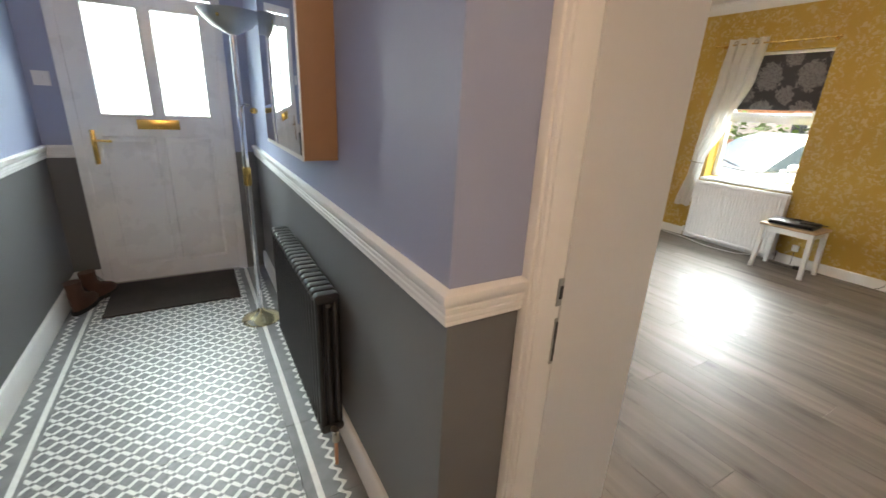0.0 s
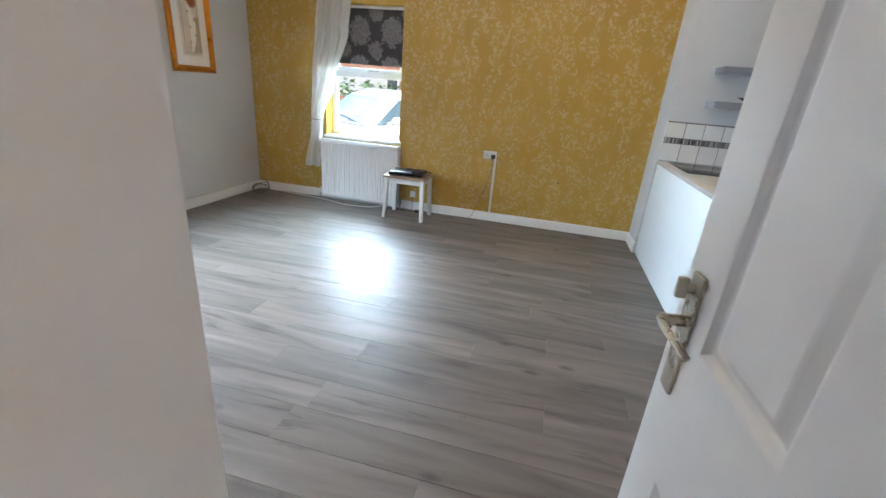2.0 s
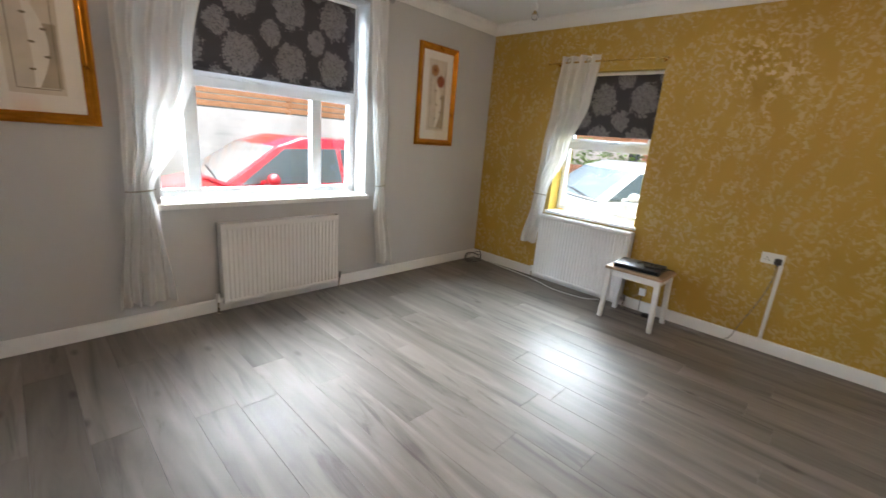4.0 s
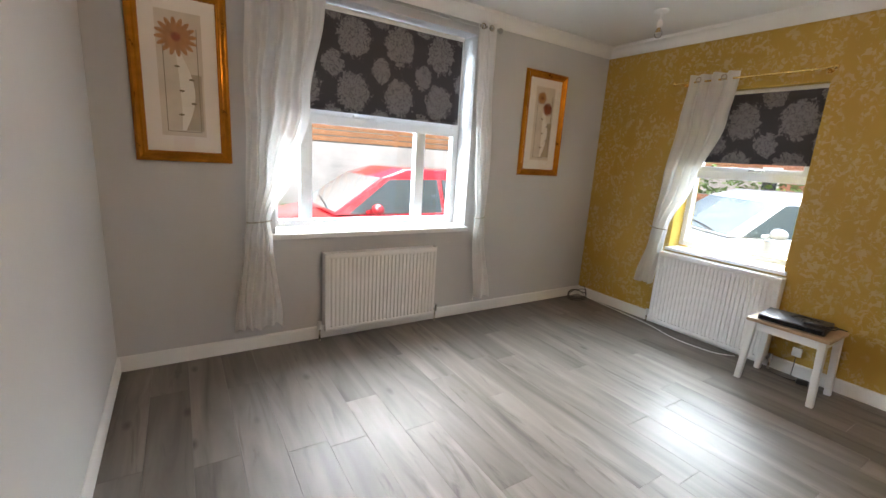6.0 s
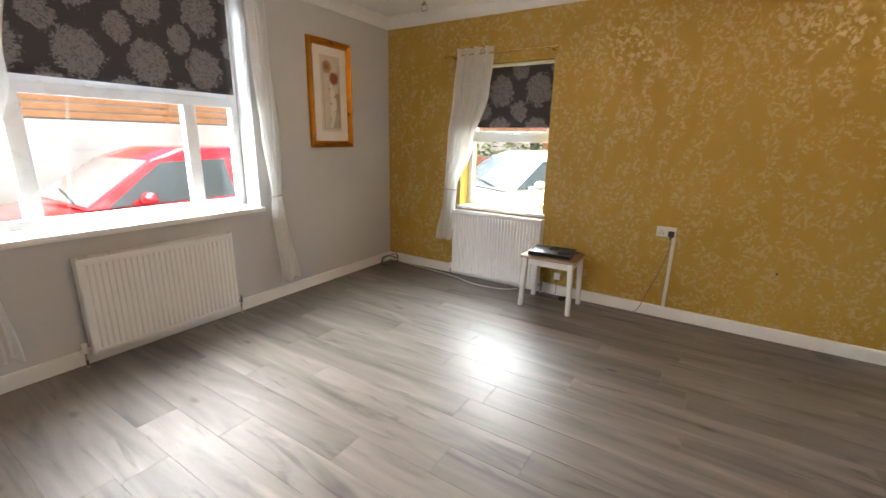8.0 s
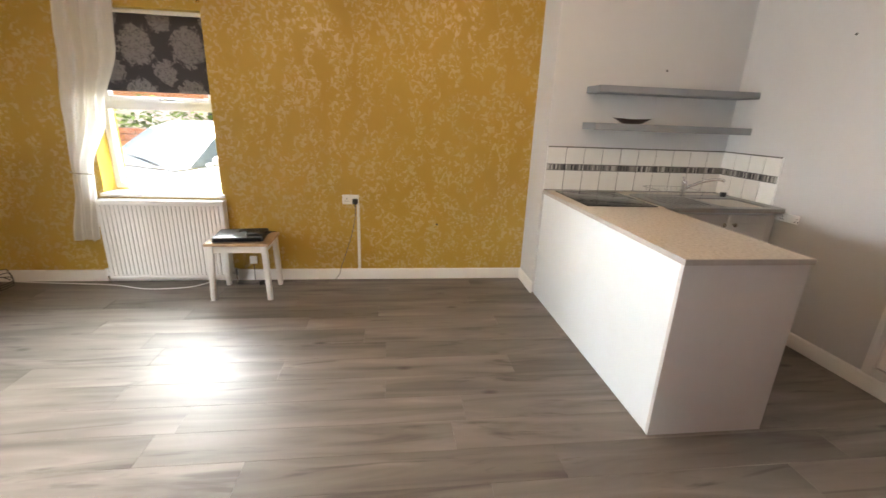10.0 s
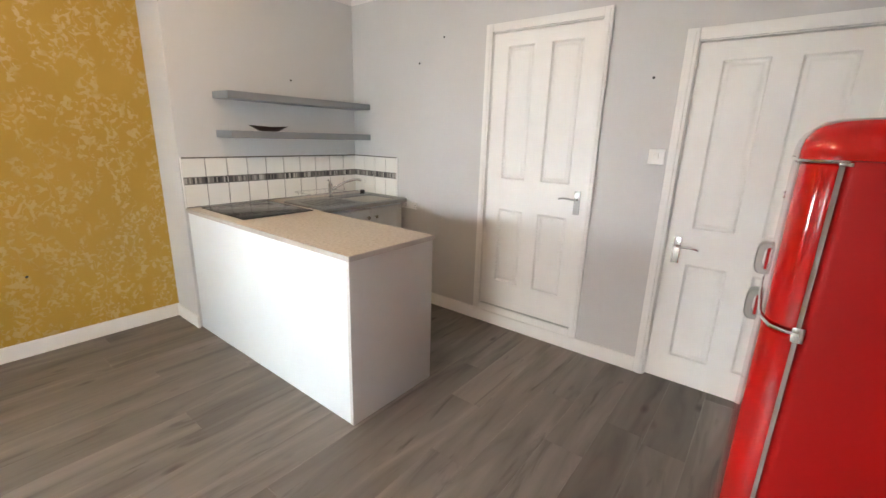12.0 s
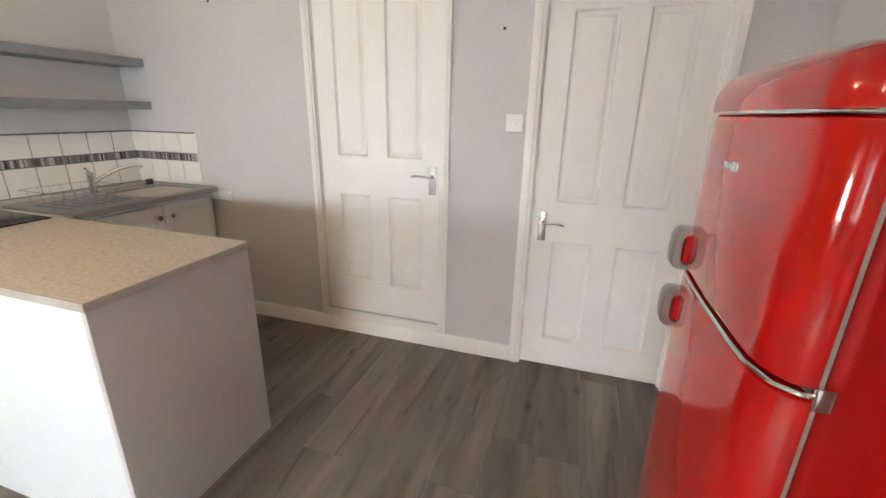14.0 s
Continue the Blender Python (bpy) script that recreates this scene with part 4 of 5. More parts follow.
def column_radiator():
    y0, n, pitch = 2.258, 20, 0.0495
    r = thing("column_radiator", "anthracite steel column radiator on the hall wall", "radiator", (HX1, y0, 0))
    s = Shape()
    for x in (-0.115, -0.082, -0.049):
        s.cyl((x, 0, 0.17), (x, 0, 0.735), 0.0125, 10)
    for z0, z1 in ((0.135, 0.175), (0.725, 0.765)):
        pr = rrect(-0.13, -0.034, z0, z1, 0.019, 4)
        s.prism(pr, 1, -0.019, 0.019, 0.006)
    me = s.mesh("section", RAD_BLACK)
    for k in range(n):
        ob = part("section", me, RAD_BLACK, r)
        ob.location = (0, k * pitch + 0.02, 0)
    for z in (0.745, 0.155):
        part("manifold", Shape().cyl((-0.082, 0, z), (-0.082, (n - 1) * pitch + 0.04, z), 0.012, 10), RAD_BLACK, r)
    part("end_cap", Shape().cyl((-0.082, -0.008, 0.72), (-0.082, 0.004, 0.72), 0.009, 14), CHROME, r, "chrome end plug")
    v = part("valve", Shape().cyl((-0.082, 0.0, 0.155), (-0.082, -0.035, 0.155), 0.013, 12).cyl((-0.082, -0.035, 0.12), (-0.082, -0.035, 0.175), 0.015, 12), NICKEL, r, "antique brass valve")
    part("pipe", Shape().cyl((-0.082, -0.035, 0.12), (-0.082, -0.035, 0.001), 0.0075, 10), COPPER, v, "copper pipe")
    for y in (0.2, 0.85):
        part("bracket", Shape().box(-0.04, -0.001, y, y + 0.03, 0.3, 0.5), RAD_BLACK, r)
    return r


column_radiator()

# ---------------------------------------------------------------- things in the room


def picture(name_label, x0, x1, z0, z1, flower):
    p = thing("framed_picture", name_label, "picture", ((x0 + x1) / 2, N, z0), group="gilt framed flower prints")
    w, h, bar = x1 - x0, z1 - z0, 0.062
    s = Shape()
    prof = [(0.0, 0.0), (0.0, -0.022), (0.006, -0.030), (0.018, -0.034), (0.026, -0.026), (0.034, -0.020), (0.044, -0.024), (0.050, -0.017), (0.055, -0.017), (0.058, -0.012), (bar, -0.008), (bar, 0.0)]
    corners = [(-w / 2, 0), (w / 2, 0), (w / 2, h), (-w / 2, h)]
    sx = [1, -1, -1, 1]
    sz = [1, 1, -1, -1]
    rings = [[(cx + a * u, v - 0.002, cz + b * u) for u, v in prof] for (cx, cz), a, b in zip(corners, sx, sz)]
    s.loft(rings + [rings[0]], caps=False)
    part("frame", s, GOLD_FRAME, p)
    part("mount", Shape().box(-w / 2 + bar - 0.003, w / 2 - bar + 0.003, -0.009, -0.003, bar - 0.003, h - bar + 0.003), CARD_WHITE, p, "white mount card")
    iw = w - 2 * bar
    a, b = -iw * 0.30, iw * 0.30
    part("print", Shape().box(a, b, -0.011, -0.0092, h * 0.155, h * 0.86), PRINT_BEIGE, p, "beige botanical print")
    part("print_panel", Shape().box(0.0, b - 0.01, -0.0125, -0.0112, h * 0.19, h * 0.52), PRINT_TAUPE, p)
    line = Shape()
    for q in (a + 0.03, b - 0.028):
        line.box(q, q + 0.004, -0.0132, -0.0127, h * 0.18, h * 0.78)
    line.box(a + 0.034, b - 0.028, -0.0132, -0.0127, h * 0.18, h * 0.184)
    part("drawn_line", line, PRINT_DARK, p)
    stem = Shape()
    stem.sheet(2, 14, lambda i, j: (-0.02 + 0.05 * math.sin(2.6 * j + 0.4) + (i - 0.5) * (0.02 + 0.055 * math.sin(math.pi * j)), -0.0137, h * (0.19 + 0.46 * j)))
    part("stem", stem, PRINT_PALE, p)
    leafs = Shape()
    for k in range(5):
        t = 0.2 + 0.15 * k
        cx = -0.02 + 0.05 * math.sin(2.6 * t + 0.4) + (0.03 if k % 2 else -0.03)
        leafs.ball((cx, -0.0142, h * (0.19 + 0.46 * t)), 0.016, (1.0, 0.02, 0.4), 10)
    part("leaves", leafs, PRINT_DARK, p)
    for k, (fx, fz, r, mat_) in enumerate(flower):
        petals = Shape()
        n = 16
        for q in range(n):
            ang = 2 * math.pi * q / n + 0.1
            c = (fx + 0.62 * r * math.cos(ang), -0.0146 - 0.0002 * (q % 2), h * fz + 0.62 * r * math.sin(ang))
            t = bmesh.new()
            bmesh.ops.create_uvsphere(t, u_segments=8, v_segments=5, radius=1)
            petals._take(t, Matrix.LocRotScale(c, Euler((0, -ang, 0)), (0.42 * r, 0.0006, 0.13 * r)))
        fl = part("flower", petals, mat_, p)
        part("flower_heart", Shape().ball((fx, -0.0155, h * fz), 0.24 * r, (1, 0.004, 1), 14), PRINT_RED, fl)
    g = part("picture_glass", Shape().box(-w / 2 + bar - 0.002, w / 2 - bar + 0.002, -0.0200, -0.0180, bar - 0.002, h - bar + 0.002), GLASS, p, smooth=False)
    g.visible_shadow = False
    return p


PRINT_BEIGE = plain("print_beige", (0.64, 0.59, 0.53), 0.8, var=0.12, scale=6, relief=0)
PRINT_TAUPE = plain("print_taupe", (0.42, 0.36, 0.28), 0.8, var=0.15, scale=9, relief=0)
PRINT_PALE = plain("print_pale", (0.82, 0.80, 0.76), 0.8, var=0.06, scale=12, relief=0)
PRINT_DARK = plain("print_olive", (0.20, 0.17, 0.11), 0.8, var=0.2, scale=20, relief=0)
PRINT_YELLOW = plain("print_amber", (0.40, 0.20, 0.075), 0.8, var=0.3, scale=30, relief=0)
PRINT_RED = plain("print_rust", (0.25, 0.06, 0.03), 0.8, var=0.3, scale=40, relief=0)
picture("gilt framed print of an amber sunflower on beige", 1.756, 2.268, 1.345, 2.345, [(-0.015, 0.72, 0.105, PRINT_YELLOW)])
picture("gilt framed print of two rust-red flowers on a stem", 4.757, 5.293, 1.355, 2.328, [(-0.045, 0.755, 0.06, PRINT_YELLOW), (0.04, 0.655, 0.062, PRINT_RED)])


def stool():
    t = thing("stool", "small white stool with a bare wooden top", "stool", (5.61, 2.568, 0))
    part("seat", Shape().box(-0.185, 0.185, -0.24, 0.24, 0.455, 0.48, 0.006), TAN_WOOD, t, "worn wooden top")
    for a in (-1, 1):
        part("apron", Shape().box(a * 0.148 - 0.009, a * 0.148 + 0.009, -0.19, 0.19, 0.395, 0.455, 0.003), GLOSS_WHITE, t)
        part("apron", Shape().box(-0.13, 0.13, a * 0.198 - 0.009, a * 0.198 + 0.009, 0.395, 0.455, 0.003), GLOSS_WHITE, t)
        for b in (-1, 1):
            s = Shape()
            top, bot = (a * 0.150, b * 0.200), (a * 0.165, b * 0.218)
            rings = []
            for (cx, cy), z, q in ((bot, 0, 0.017), (bot, 0.004, 0.019), (top, 0.455, 0.022)):
                rings.append([(x, y, z) for x, y in rrect(cx - q, cx + q, cy - q, cy + q, 0.005, 2)])
            part("leg", s.loft(rings), GLOSS_WHITE, t)
    return t


stool()


def set_top_box():
    t = thing("set_top_box", "flat black set-top box lying on the stool", "set-top box", (5.60, 2.60, 0.48), 6)
    part("case", Shape().box(-0.15, 0.13, -0.21, 0.16, 0.004, 0.044, 0.008), BLACK_PLASTIC, t)
    part("front_panel", Shape().box(-0.1535, -0.148, -0.195, 0.145, 0.012, 0.034, 0.002), HOB_GLASS, t)
    for a in (-0.12, 0.10):
        for b in (-0.18, 0.13):
            part("foot", Shape().cyl((a, b, 0), (a, b, 0.005), 0.010, 10), RUBBER, t)
    r = thing("remote_control", "black remote control resting on the set-top box", "remote control", (5.53, 2.46, 0.524), 25)
    part("case", Shape().box(-0.022, 0.022, -0.055, 0.055, 0, 0.018, 0.006), BLACK_PLASTIC, r)
    for k in range(4):
        part("button", Shape().cyl((0, -0.035 + 0.022 * k, 0.017), (0, -0.035 + 0.022 * k, 0.0205), 0.006, 8), CABLE_GREY, r)
    c = Shape()
    for q in range(3):
        pts = [(5.57 + 0.05 * math.cos(0.5 * k + q) + 0.01 * q, 2.462 + 0.02 * k - 0.14 + 0.03 * math.sin(0.9 * k + 2 * q), 0.527 + 0.006 * q + 0.006 * math.sin(k * 1.3)) for k in range(14)]
        c.tube(pts, 0.0035, 6)
    solid("coiled_leads", c, BLACK_PLASTIC, "thin black leads lying over the set-top box", "cable")


set_top_box()


def socket(name, label, w, h, at, turn, holes=2):
    """Wall plate; local x along the wall, local -y into the room."""
    t = thing(name, label, "socket" if holes else "light switch", at, turn)
    part("plate", Shape().box(-w / 2, w / 2, -0.011, 0, -h / 2, h / 2, 0.004), PLASTIC_WHITE, t)
    if holes:
        for k in range(holes):
            cx = (k - (holes - 1) / 2) * w * 0.46
            part("rocker", Shape().box(cx - 0.012, cx + 0.002, -0.014, -0.010, h * 0.12, h * 0.36, 0.002), PLASTIC_WHITE, t)
            s = Shape().box(cx - 0.003, cx + 0.003, -0.0118, -0.0105, 0.002, 0.012)
            for q in (-0.011, 0.011):
                s.box(cx + q - 0.004, cx + q + 0.004, -0.0118, -0.0105, -0.016, -0.010)
            part("pin_holes", s, BLACK_PLASTIC, t)
    else:
        part("rocker", Shape().box(-0.012, 0.012, -0.015, -0.010, -0.018, 0.018, 0.002), PLASTIC_WHITE, t)
    return t


socket("wall_socket", "white double wall socket with a black plug in it", 0.146, 0.086, (E, 1.729, 0.750), -90)
pl = thing("plug", "black mains plug pushed into the socket", "plug", (E - 0.011, 1.689, 0.740), -90)
part("body", Shape().box(-0.024, 0.024, -0.036, -0.001, -0.026, 0.022, 0.010), BLACK_PLASTIC, pl)
part("cord_grip", Shape().cyl((0, -0.018, -0.024), (0, -0.018, -0.055), 0.007, 10, 0.004), BLACK_PLASTIC, pl)
solid("cable_trunking", Shape().box(E - 0.017, E - 0.001, 1.652, 1.678, 0.10, 0.707, 0.003), PLASTIC_WHITE, "white plastic cable trunking below the socket", "trunking")


def hanging(points, r, material, label, name="cable"):
    """A cable along a smooth line through a few places."""
    pts = []
    p = [Vector(q) for q in points]
    p = [p[0] * 2 - p[1]] + p + [p[-1] * 2 - p[-2]]
    for a, b, c, d in zip(p, p[1:], p[2:], p[3:]):
        for k in range(8):
            t = k / 8
            pts.append(0.5 * ((2 * b) + (c - a) * t + (2 * a - 5 * b + 4 * c - d) * t * t + (3 * b - a - 3 * c + d) * t ** 3))
    pts.append(p[-2])
    return solid(name, Shape().tube(pts, r, 6), material, label, "cable")


hanging([(E - 0.03, 1.689, 0.685), (E - 0.05, 1.69, 0.60), (E - 0.04, 1.73, 0.42), (E - 0.06, 1.81, 0.18), (E - 0.10, 1.86, 0.05), (E - 0.15, 1.98, 0.012), (E - 0.12, 2.12, 0.006), (E - 0.08, 2.3, 0.006), (E - 0.10, 2.46, 0.006)],
        0.0035, CABLE_GREY, "grey flex drooping from the plug to the floor")
hanging([(E - 0.03, 4.55, 0.006), (E - 0.06, 4.3, 0.006), (E - 0.09, 4.0, 0.006), (E - 0.13, 3.7, 0.006), (E - 0.22, 3.4, 0.006), (E - 0.19, 3.1, 0.006), (E - 0.12, 2.95, 0.02)],
        0.004, PLASTIC_WHITE, "white lead lying along the skirting")
coil = []
for k in range(40):
    a = 0.5 * k
    coil.append((5.72 + (0.125 + 0.018 * math.sin(k)) * math.cos(a), 4.56 + 0.095 * math.sin(a), 0.006 + 0.0014 * k + 0.075 * max(0.0, math.cos(a - 0.6)) * (0.4 + 0.6 * math.sin(0.7 * k) ** 2)))
solid("coiled_aerial_lead", Shape().tube(coil, 0.004, 6), BLACK_PLASTIC, "loose coil of black lead in the corner", "cable")
ad = thing("power_adaptor", "small black power adaptor on the floor", "adaptor", (5.78, 2.50, 0), 20)
part("case", Shape().box(-0.02, 0.02, -0.035, 0.035, 0, 0.035, 0.006), BLACK_PLASTIC, ad)
part("cord", Shape().tube([(0, 0.035, 0.015), (0.01, 0.08, 0.008), (0.04, 0.13, 0.006), (0.07, 0.2, 0.006)], 0.003, 6), BLACK_PLASTIC, ad)
sm = thing("phone_point", "white telephone point above the skirting", "socket", (E, 2.60, 0.19), -90)
part("plate", Shape().box(-0.03, 0.03, -0.02, 0, -0.035, 0.035, 0.005), PLASTIC_WHITE, sm)
part("lead", Shape().tube([(0, -0.012, -0.03), (0.002, -0.016, -0.1), (0, -0.02, -0.185)], 0.003, 6), BLACK_PLASTIC, sm)
solid("wall_plug_hole", Shape().cyl((E - 0.003, 0.955, 0.53), (E + 0.001, 0.955, 0.53), 0.009, 10), BLACK_PLASTIC, "dark drilled hole in the gold paper", "hole")

for x, z in ((2.90, 1.84), (4.45, 2.22), (4.70, 2.05)):
    solid("wall_plug_hole", Shape().cyl((x, S - 0.001, z), (x, S + 0.003, z), 0.008, 10), BLACK_PLASTIC, "dark drilled hole in the grey wall", "hole")
solid("wall_plug_hole", Shape().cyl((BREAST_X + 0.001, -0.80, 1.89), (BREAST_X - 0.003, -0.80, 1.89), 0.008, 10), BLACK_PLASTIC, "dark drilled hole above the shelves", "hole")
cl = thing("ceiling_light", "small ceiling rose with a bare lampholder", "ceiling light", (5.21, 3.73, TOP))
part("rose", Shape().lathe([(0.0, -0.022), (0.035, -0.022), (0.05, -0.012), (0.052, 0.0)], 24), PLASTIC_WHITE, cl)
part("flex", Shape().cyl((0, 0, -0.02), (0, 0, -0.07), 0.004, 8), PLASTIC_WHITE, cl)
part("lampholder", Shape().lathe([(0.012, -0.125), (0.021, -0.12), (0.021, -0.09), (0.013, -0.07), (0.006, -0.066)], 16), PLASTIC_WHITE, cl)
part("bulb", Shape().lathe([(0.003, -0.20), (0.02, -0.193), (0.028, -0.175), (0.026, -0.155), (0.014, -0.13), (0.012, -0.122)], 16), SHADE_GLASS, cl)

for at in (HALL_BULB, ROOM_BULB, KITCHEN_BULB):
    pd = thing("pendant_light", "plain white pendant lampholder with a lit warm bulb", "pendant light", (at[0], at[1], TOP), group="pendant lights")
    drop = at[2] - TOP
    part("rose", Shape().lathe([(0.0, -0.022), (0.035, -0.022), (0.05, -0.012), (0.052, 0.0)], 20), PLASTIC_WHITE, pd)
    part("flex", Shape().cyl((0, 0, -0.02), (0, 0, drop + 0.14), 0.004, 8), PLASTIC_WHITE, pd)
    part("lampholder", Shape().lathe([(0.018, drop + 0.085), (0.021, drop + 0.09), (0.021, drop + 0.12), (0.012, drop + 0.14), (0.006, drop + 0.145)], 16), PLASTIC_WHITE, pd)

# ---------------------------------------------------------------- kitchen corner
pen = thing("peninsula", "white faced kitchen peninsula unit, its end panel greyer", "kitchen unit", (3.742, 0.107, 0))
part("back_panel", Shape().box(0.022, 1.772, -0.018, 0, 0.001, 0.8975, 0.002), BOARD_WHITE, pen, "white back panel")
# the end panel's colour is greyer and warmer than the back panel's
part("end_panel", Shape().box(0, 0.022, -0.618, 0.001, 0.0, 0.8975, 0.002), BOARD_GREY, pen, "end panel, greyer than the back panel")
part("inner_panel", Shape().box(0.022, 1.10, -0.60, -0.582, 0.1, 0.8975, 0.002), BOARD_WHITE, pen)
part("plinth", Shape().box(0.06, 1.10, -0.56, -0.544, 0.0, 0.1), BOARD_GREY, pen)

wt = thing("worktop", "speckled beige laminate worktop with a grey edge", "worktop")
s = Shape()
s.prism([(3.734, -0.512), (4.83, -0.512), (4.83, S + 0.004), (BREAST_X - 0.003, S + 0.004), (BREAST_X - 0.003, 0.113), (3.734, 0.113)], 2, 0.8985, 0.926, 0.003)
part("top", s, WORKTOP, wt)
part("edging", Shape().box(3.728, 3.734, -0.516, 0.118, 0.8985, 0.9265, 0.002).box(3.734, 5.515, 0.113, 0.118, 0.8985, 0.9265, 0.002).box(3.734, 4.83, -0.517, -0.512, 0.8985, 0.9265, 0.002).box(4.825, 4.83, S + 0.01, -0.518, 0.8985, 0.9265, 0.002), CHIPBOARD_EDGE, wt, "grey-brown edging strip")

sc = thing("sink_unit", "cream base unit with two doors under the sink", "kitchen unit", (4.88, -0.525, 0))
part("carcass", Shape().box(0.02, 0.64, -0.92, -0.01, 0.1, 0.8975), BOARD_WHITE, sc)
part("plinth", Shape().box(0.06, 0.075, -0.92, -0.01, 0.0, 0.1), BOARD_GREY, sc)
for a, b, kx in ((-0.545, -0.06, -0.50), (-0.915, -0.55, -0.59)):
    dr = part("door", Shape().box(0, 0.019, a, b, 0.12, 0.87, 0.003), SATIN_WHITE, sc)
    part("door_moulding", frame_bars(Shape(), 1, a + 0.05, b - 0.05, 0.17, 0.82, -0.004, 0.001, 0.012, 0.002), SATIN_WHITE, dr)
    part("knob", Shape().cyl((0.0, kx, 0.80), (-0.018, kx, 0.80), 0.006, 10).ball((-0.024, kx, 0.80), 0.016, (0.7, 1, 1), 14), NICKEL, dr, "dark metal knob")


def hob():
    h = thing("hob", "black glass ceramic hob set in the worktop", "hob", (4.855, -0.485, 0.926))
    part("glass", Shape().box(0, 0.61, 0, 0.52, 0.0, 0.006, 0.002), HOB_GLASS, h)
    for cx, cy, r in ((0.17, 0.14, 0.085), (0.17, 0.38, 0.07), (0.44, 0.14, 0.07), (0.44, 0.38, 0.09)):
        ring = [(cx + r * math.cos(2 * math.pi * k / 24), cy + r * math.sin(2 * math.pi * k / 24), 0.0062) for k in range(25)]
        part("zone_ring", Shape().tube(ring, 0.0006, 5), CABLE_GREY, h)


hob()


def sink():
    s_ = thing("sink", "stainless steel sink with drainer and mixer tap", "sink", (4.785, -0.528, 0.926))
    L, D = 0.90, 0.55            # along -y and along x
    rim = Shape()
    def ring(x0, x1, y0, y1, r, z):
        return [(x, y, z) for x, y in rrect(x0, x1, y0, y1, r, 5)]
    x0, x1, y0, y1 = 0.0, D, -L, 0.0
    rim.loft([ring(x0, x1, y0, y1, 0.03, 0.0), ring(x0, x1, y0, y1, 0.03, 0.010), ring(x0 + 0.012, x1 - 0.012, y0 + 0.012, y1 - 0.012, 0.03, 0.014), ring(x0 + 0.03, x1 - 0.03, y0 + 0.03, y1 - 0.03, 0.03, 0.010)], caps=False)
    bx0, bx1, by0, by1 = 0.07, 0.43, -0.83, -0.45
    # drainer surface with an opening for the bowl
    for a, b, c, d in ((0.03, bx0, -L + 0.03, -0.03), (bx1, D - 0.03, -L + 0.03, -0.03), (bx0, bx1, by1, -0.03), (bx0, bx1, -L + 0.03, by0)):
        rim.box(a, b, c, d, 0.004, 0.010)
    part("rim", rim, STEEL, s_)
    bowl = Shape()
    bowl.loft([ring(bx0, bx1, by0, by1, 0.06, 0.0105), ring(bx0 + 0.012, bx1 - 0.012, by0 + 0.012, by1 - 0.012, 0.06, -0.01), ring(bx0 + 0.02, bx1 - 0.02, by0 + 0.02, by1 - 0.02, 0.06, -0.015), ring(bx0 + 0.05, bx1 - 0.05, by0 + 0.05, by1 - 0.05, 0.05, -0.016)], caps=False)
    bowl.bm.faces.new([bowl.bm.verts.new(p) for p in ring(bx0 + 0.05, bx1 - 0.05, by0 + 0.05, by1 - 0.05, 0.05, -0.016)])
    part("bowl", bowl, STEEL, s_)
    for k in range(7):
        part("drainer_rib", Shape().tube([(0.10, -0.08 - 0.05 * k, 0.010), (0.14, -0.08 - 0.05 * k, 0.013), (0.40, -0.08 - 0.05 * k, 0.013), (0.44, -0.08 - 0.05 * k, 0.010)], 0.004, 6), STEEL, s_)
    t = part("mixer_tap", Shape().lathe([(0.026, 0.010), (0.026, 0.016), (0.019, 0.022), (0.018, 0.09), (0.021, 0.10), (0.021, 0.125), (0.012, 0.135)], 18, (0.49, -0.43, 0)), CHROME, s_, "chrome mixer tap")
    part("spout", Shape().tube([(0.485, -0.435, 0.07), (0.46, -0.47, 0.10), (0.41, -0.54, 0.145), (0.37, -0.60, 0.165), (0.345, -0.635, 0.165), (0.335, -0.645, 0.15)], 0.011, 10), CHROME, t)
    part("tap_lever", Shape().tube([(0.49, -0.43, 0.13), (0.485, -0.42, 0.15), (0.475, -0.40, 0.163)], 0.007, 8), CHROME, t)
    part("sink_plug", Shape().cyl((0.25, -0.64, -0.0155), (0.25, -0.64, -0.010), 0.03, 18), CHROME, s_)
    part("plug_holder", Shape().cyl((0.50, -0.80, 0.010), (0.50, -0.80, 0.045), 0.022, 16), BLACK_PLASTIC, s_)


sink()


def dish_rack():
    r = thing("dish_rack", "thin wire dish rack on the drainer", "dish rack", (5.06, -0.73, 0.932))
    for z, q in ((0.09, 0.0), (0.005, 0.03)):
        pts = [(x, y, z) for x, y in rrect(-0.13 + q, 0.16 - q, -0.17 + q, 0.17 - q, 0.03, 3)]
        part("rim_wire", Shape().tube(pts + [pts[0]], 0.002, 6), STEEL, r)
    for k in range(6):
        y = -0.13 + 0.052 * k
        part("wire", Shape().tube([(-0.13, y, 0.09), (-0.10, y, 0.006), (0.13, y, 0.006), (0.16, y, 0.09)], 0.0013, 5), STEEL, r)


dish_rack()


def shelf(z0, z1, label):
    s = Shape().box(5.30, BREAST_X - 0.001, S + 0.002, -0.155, z0, z1, 0.004)
    return solid("wall_shelf", s, SHELF_GREY, label, "shelf", "floating grey shelves")


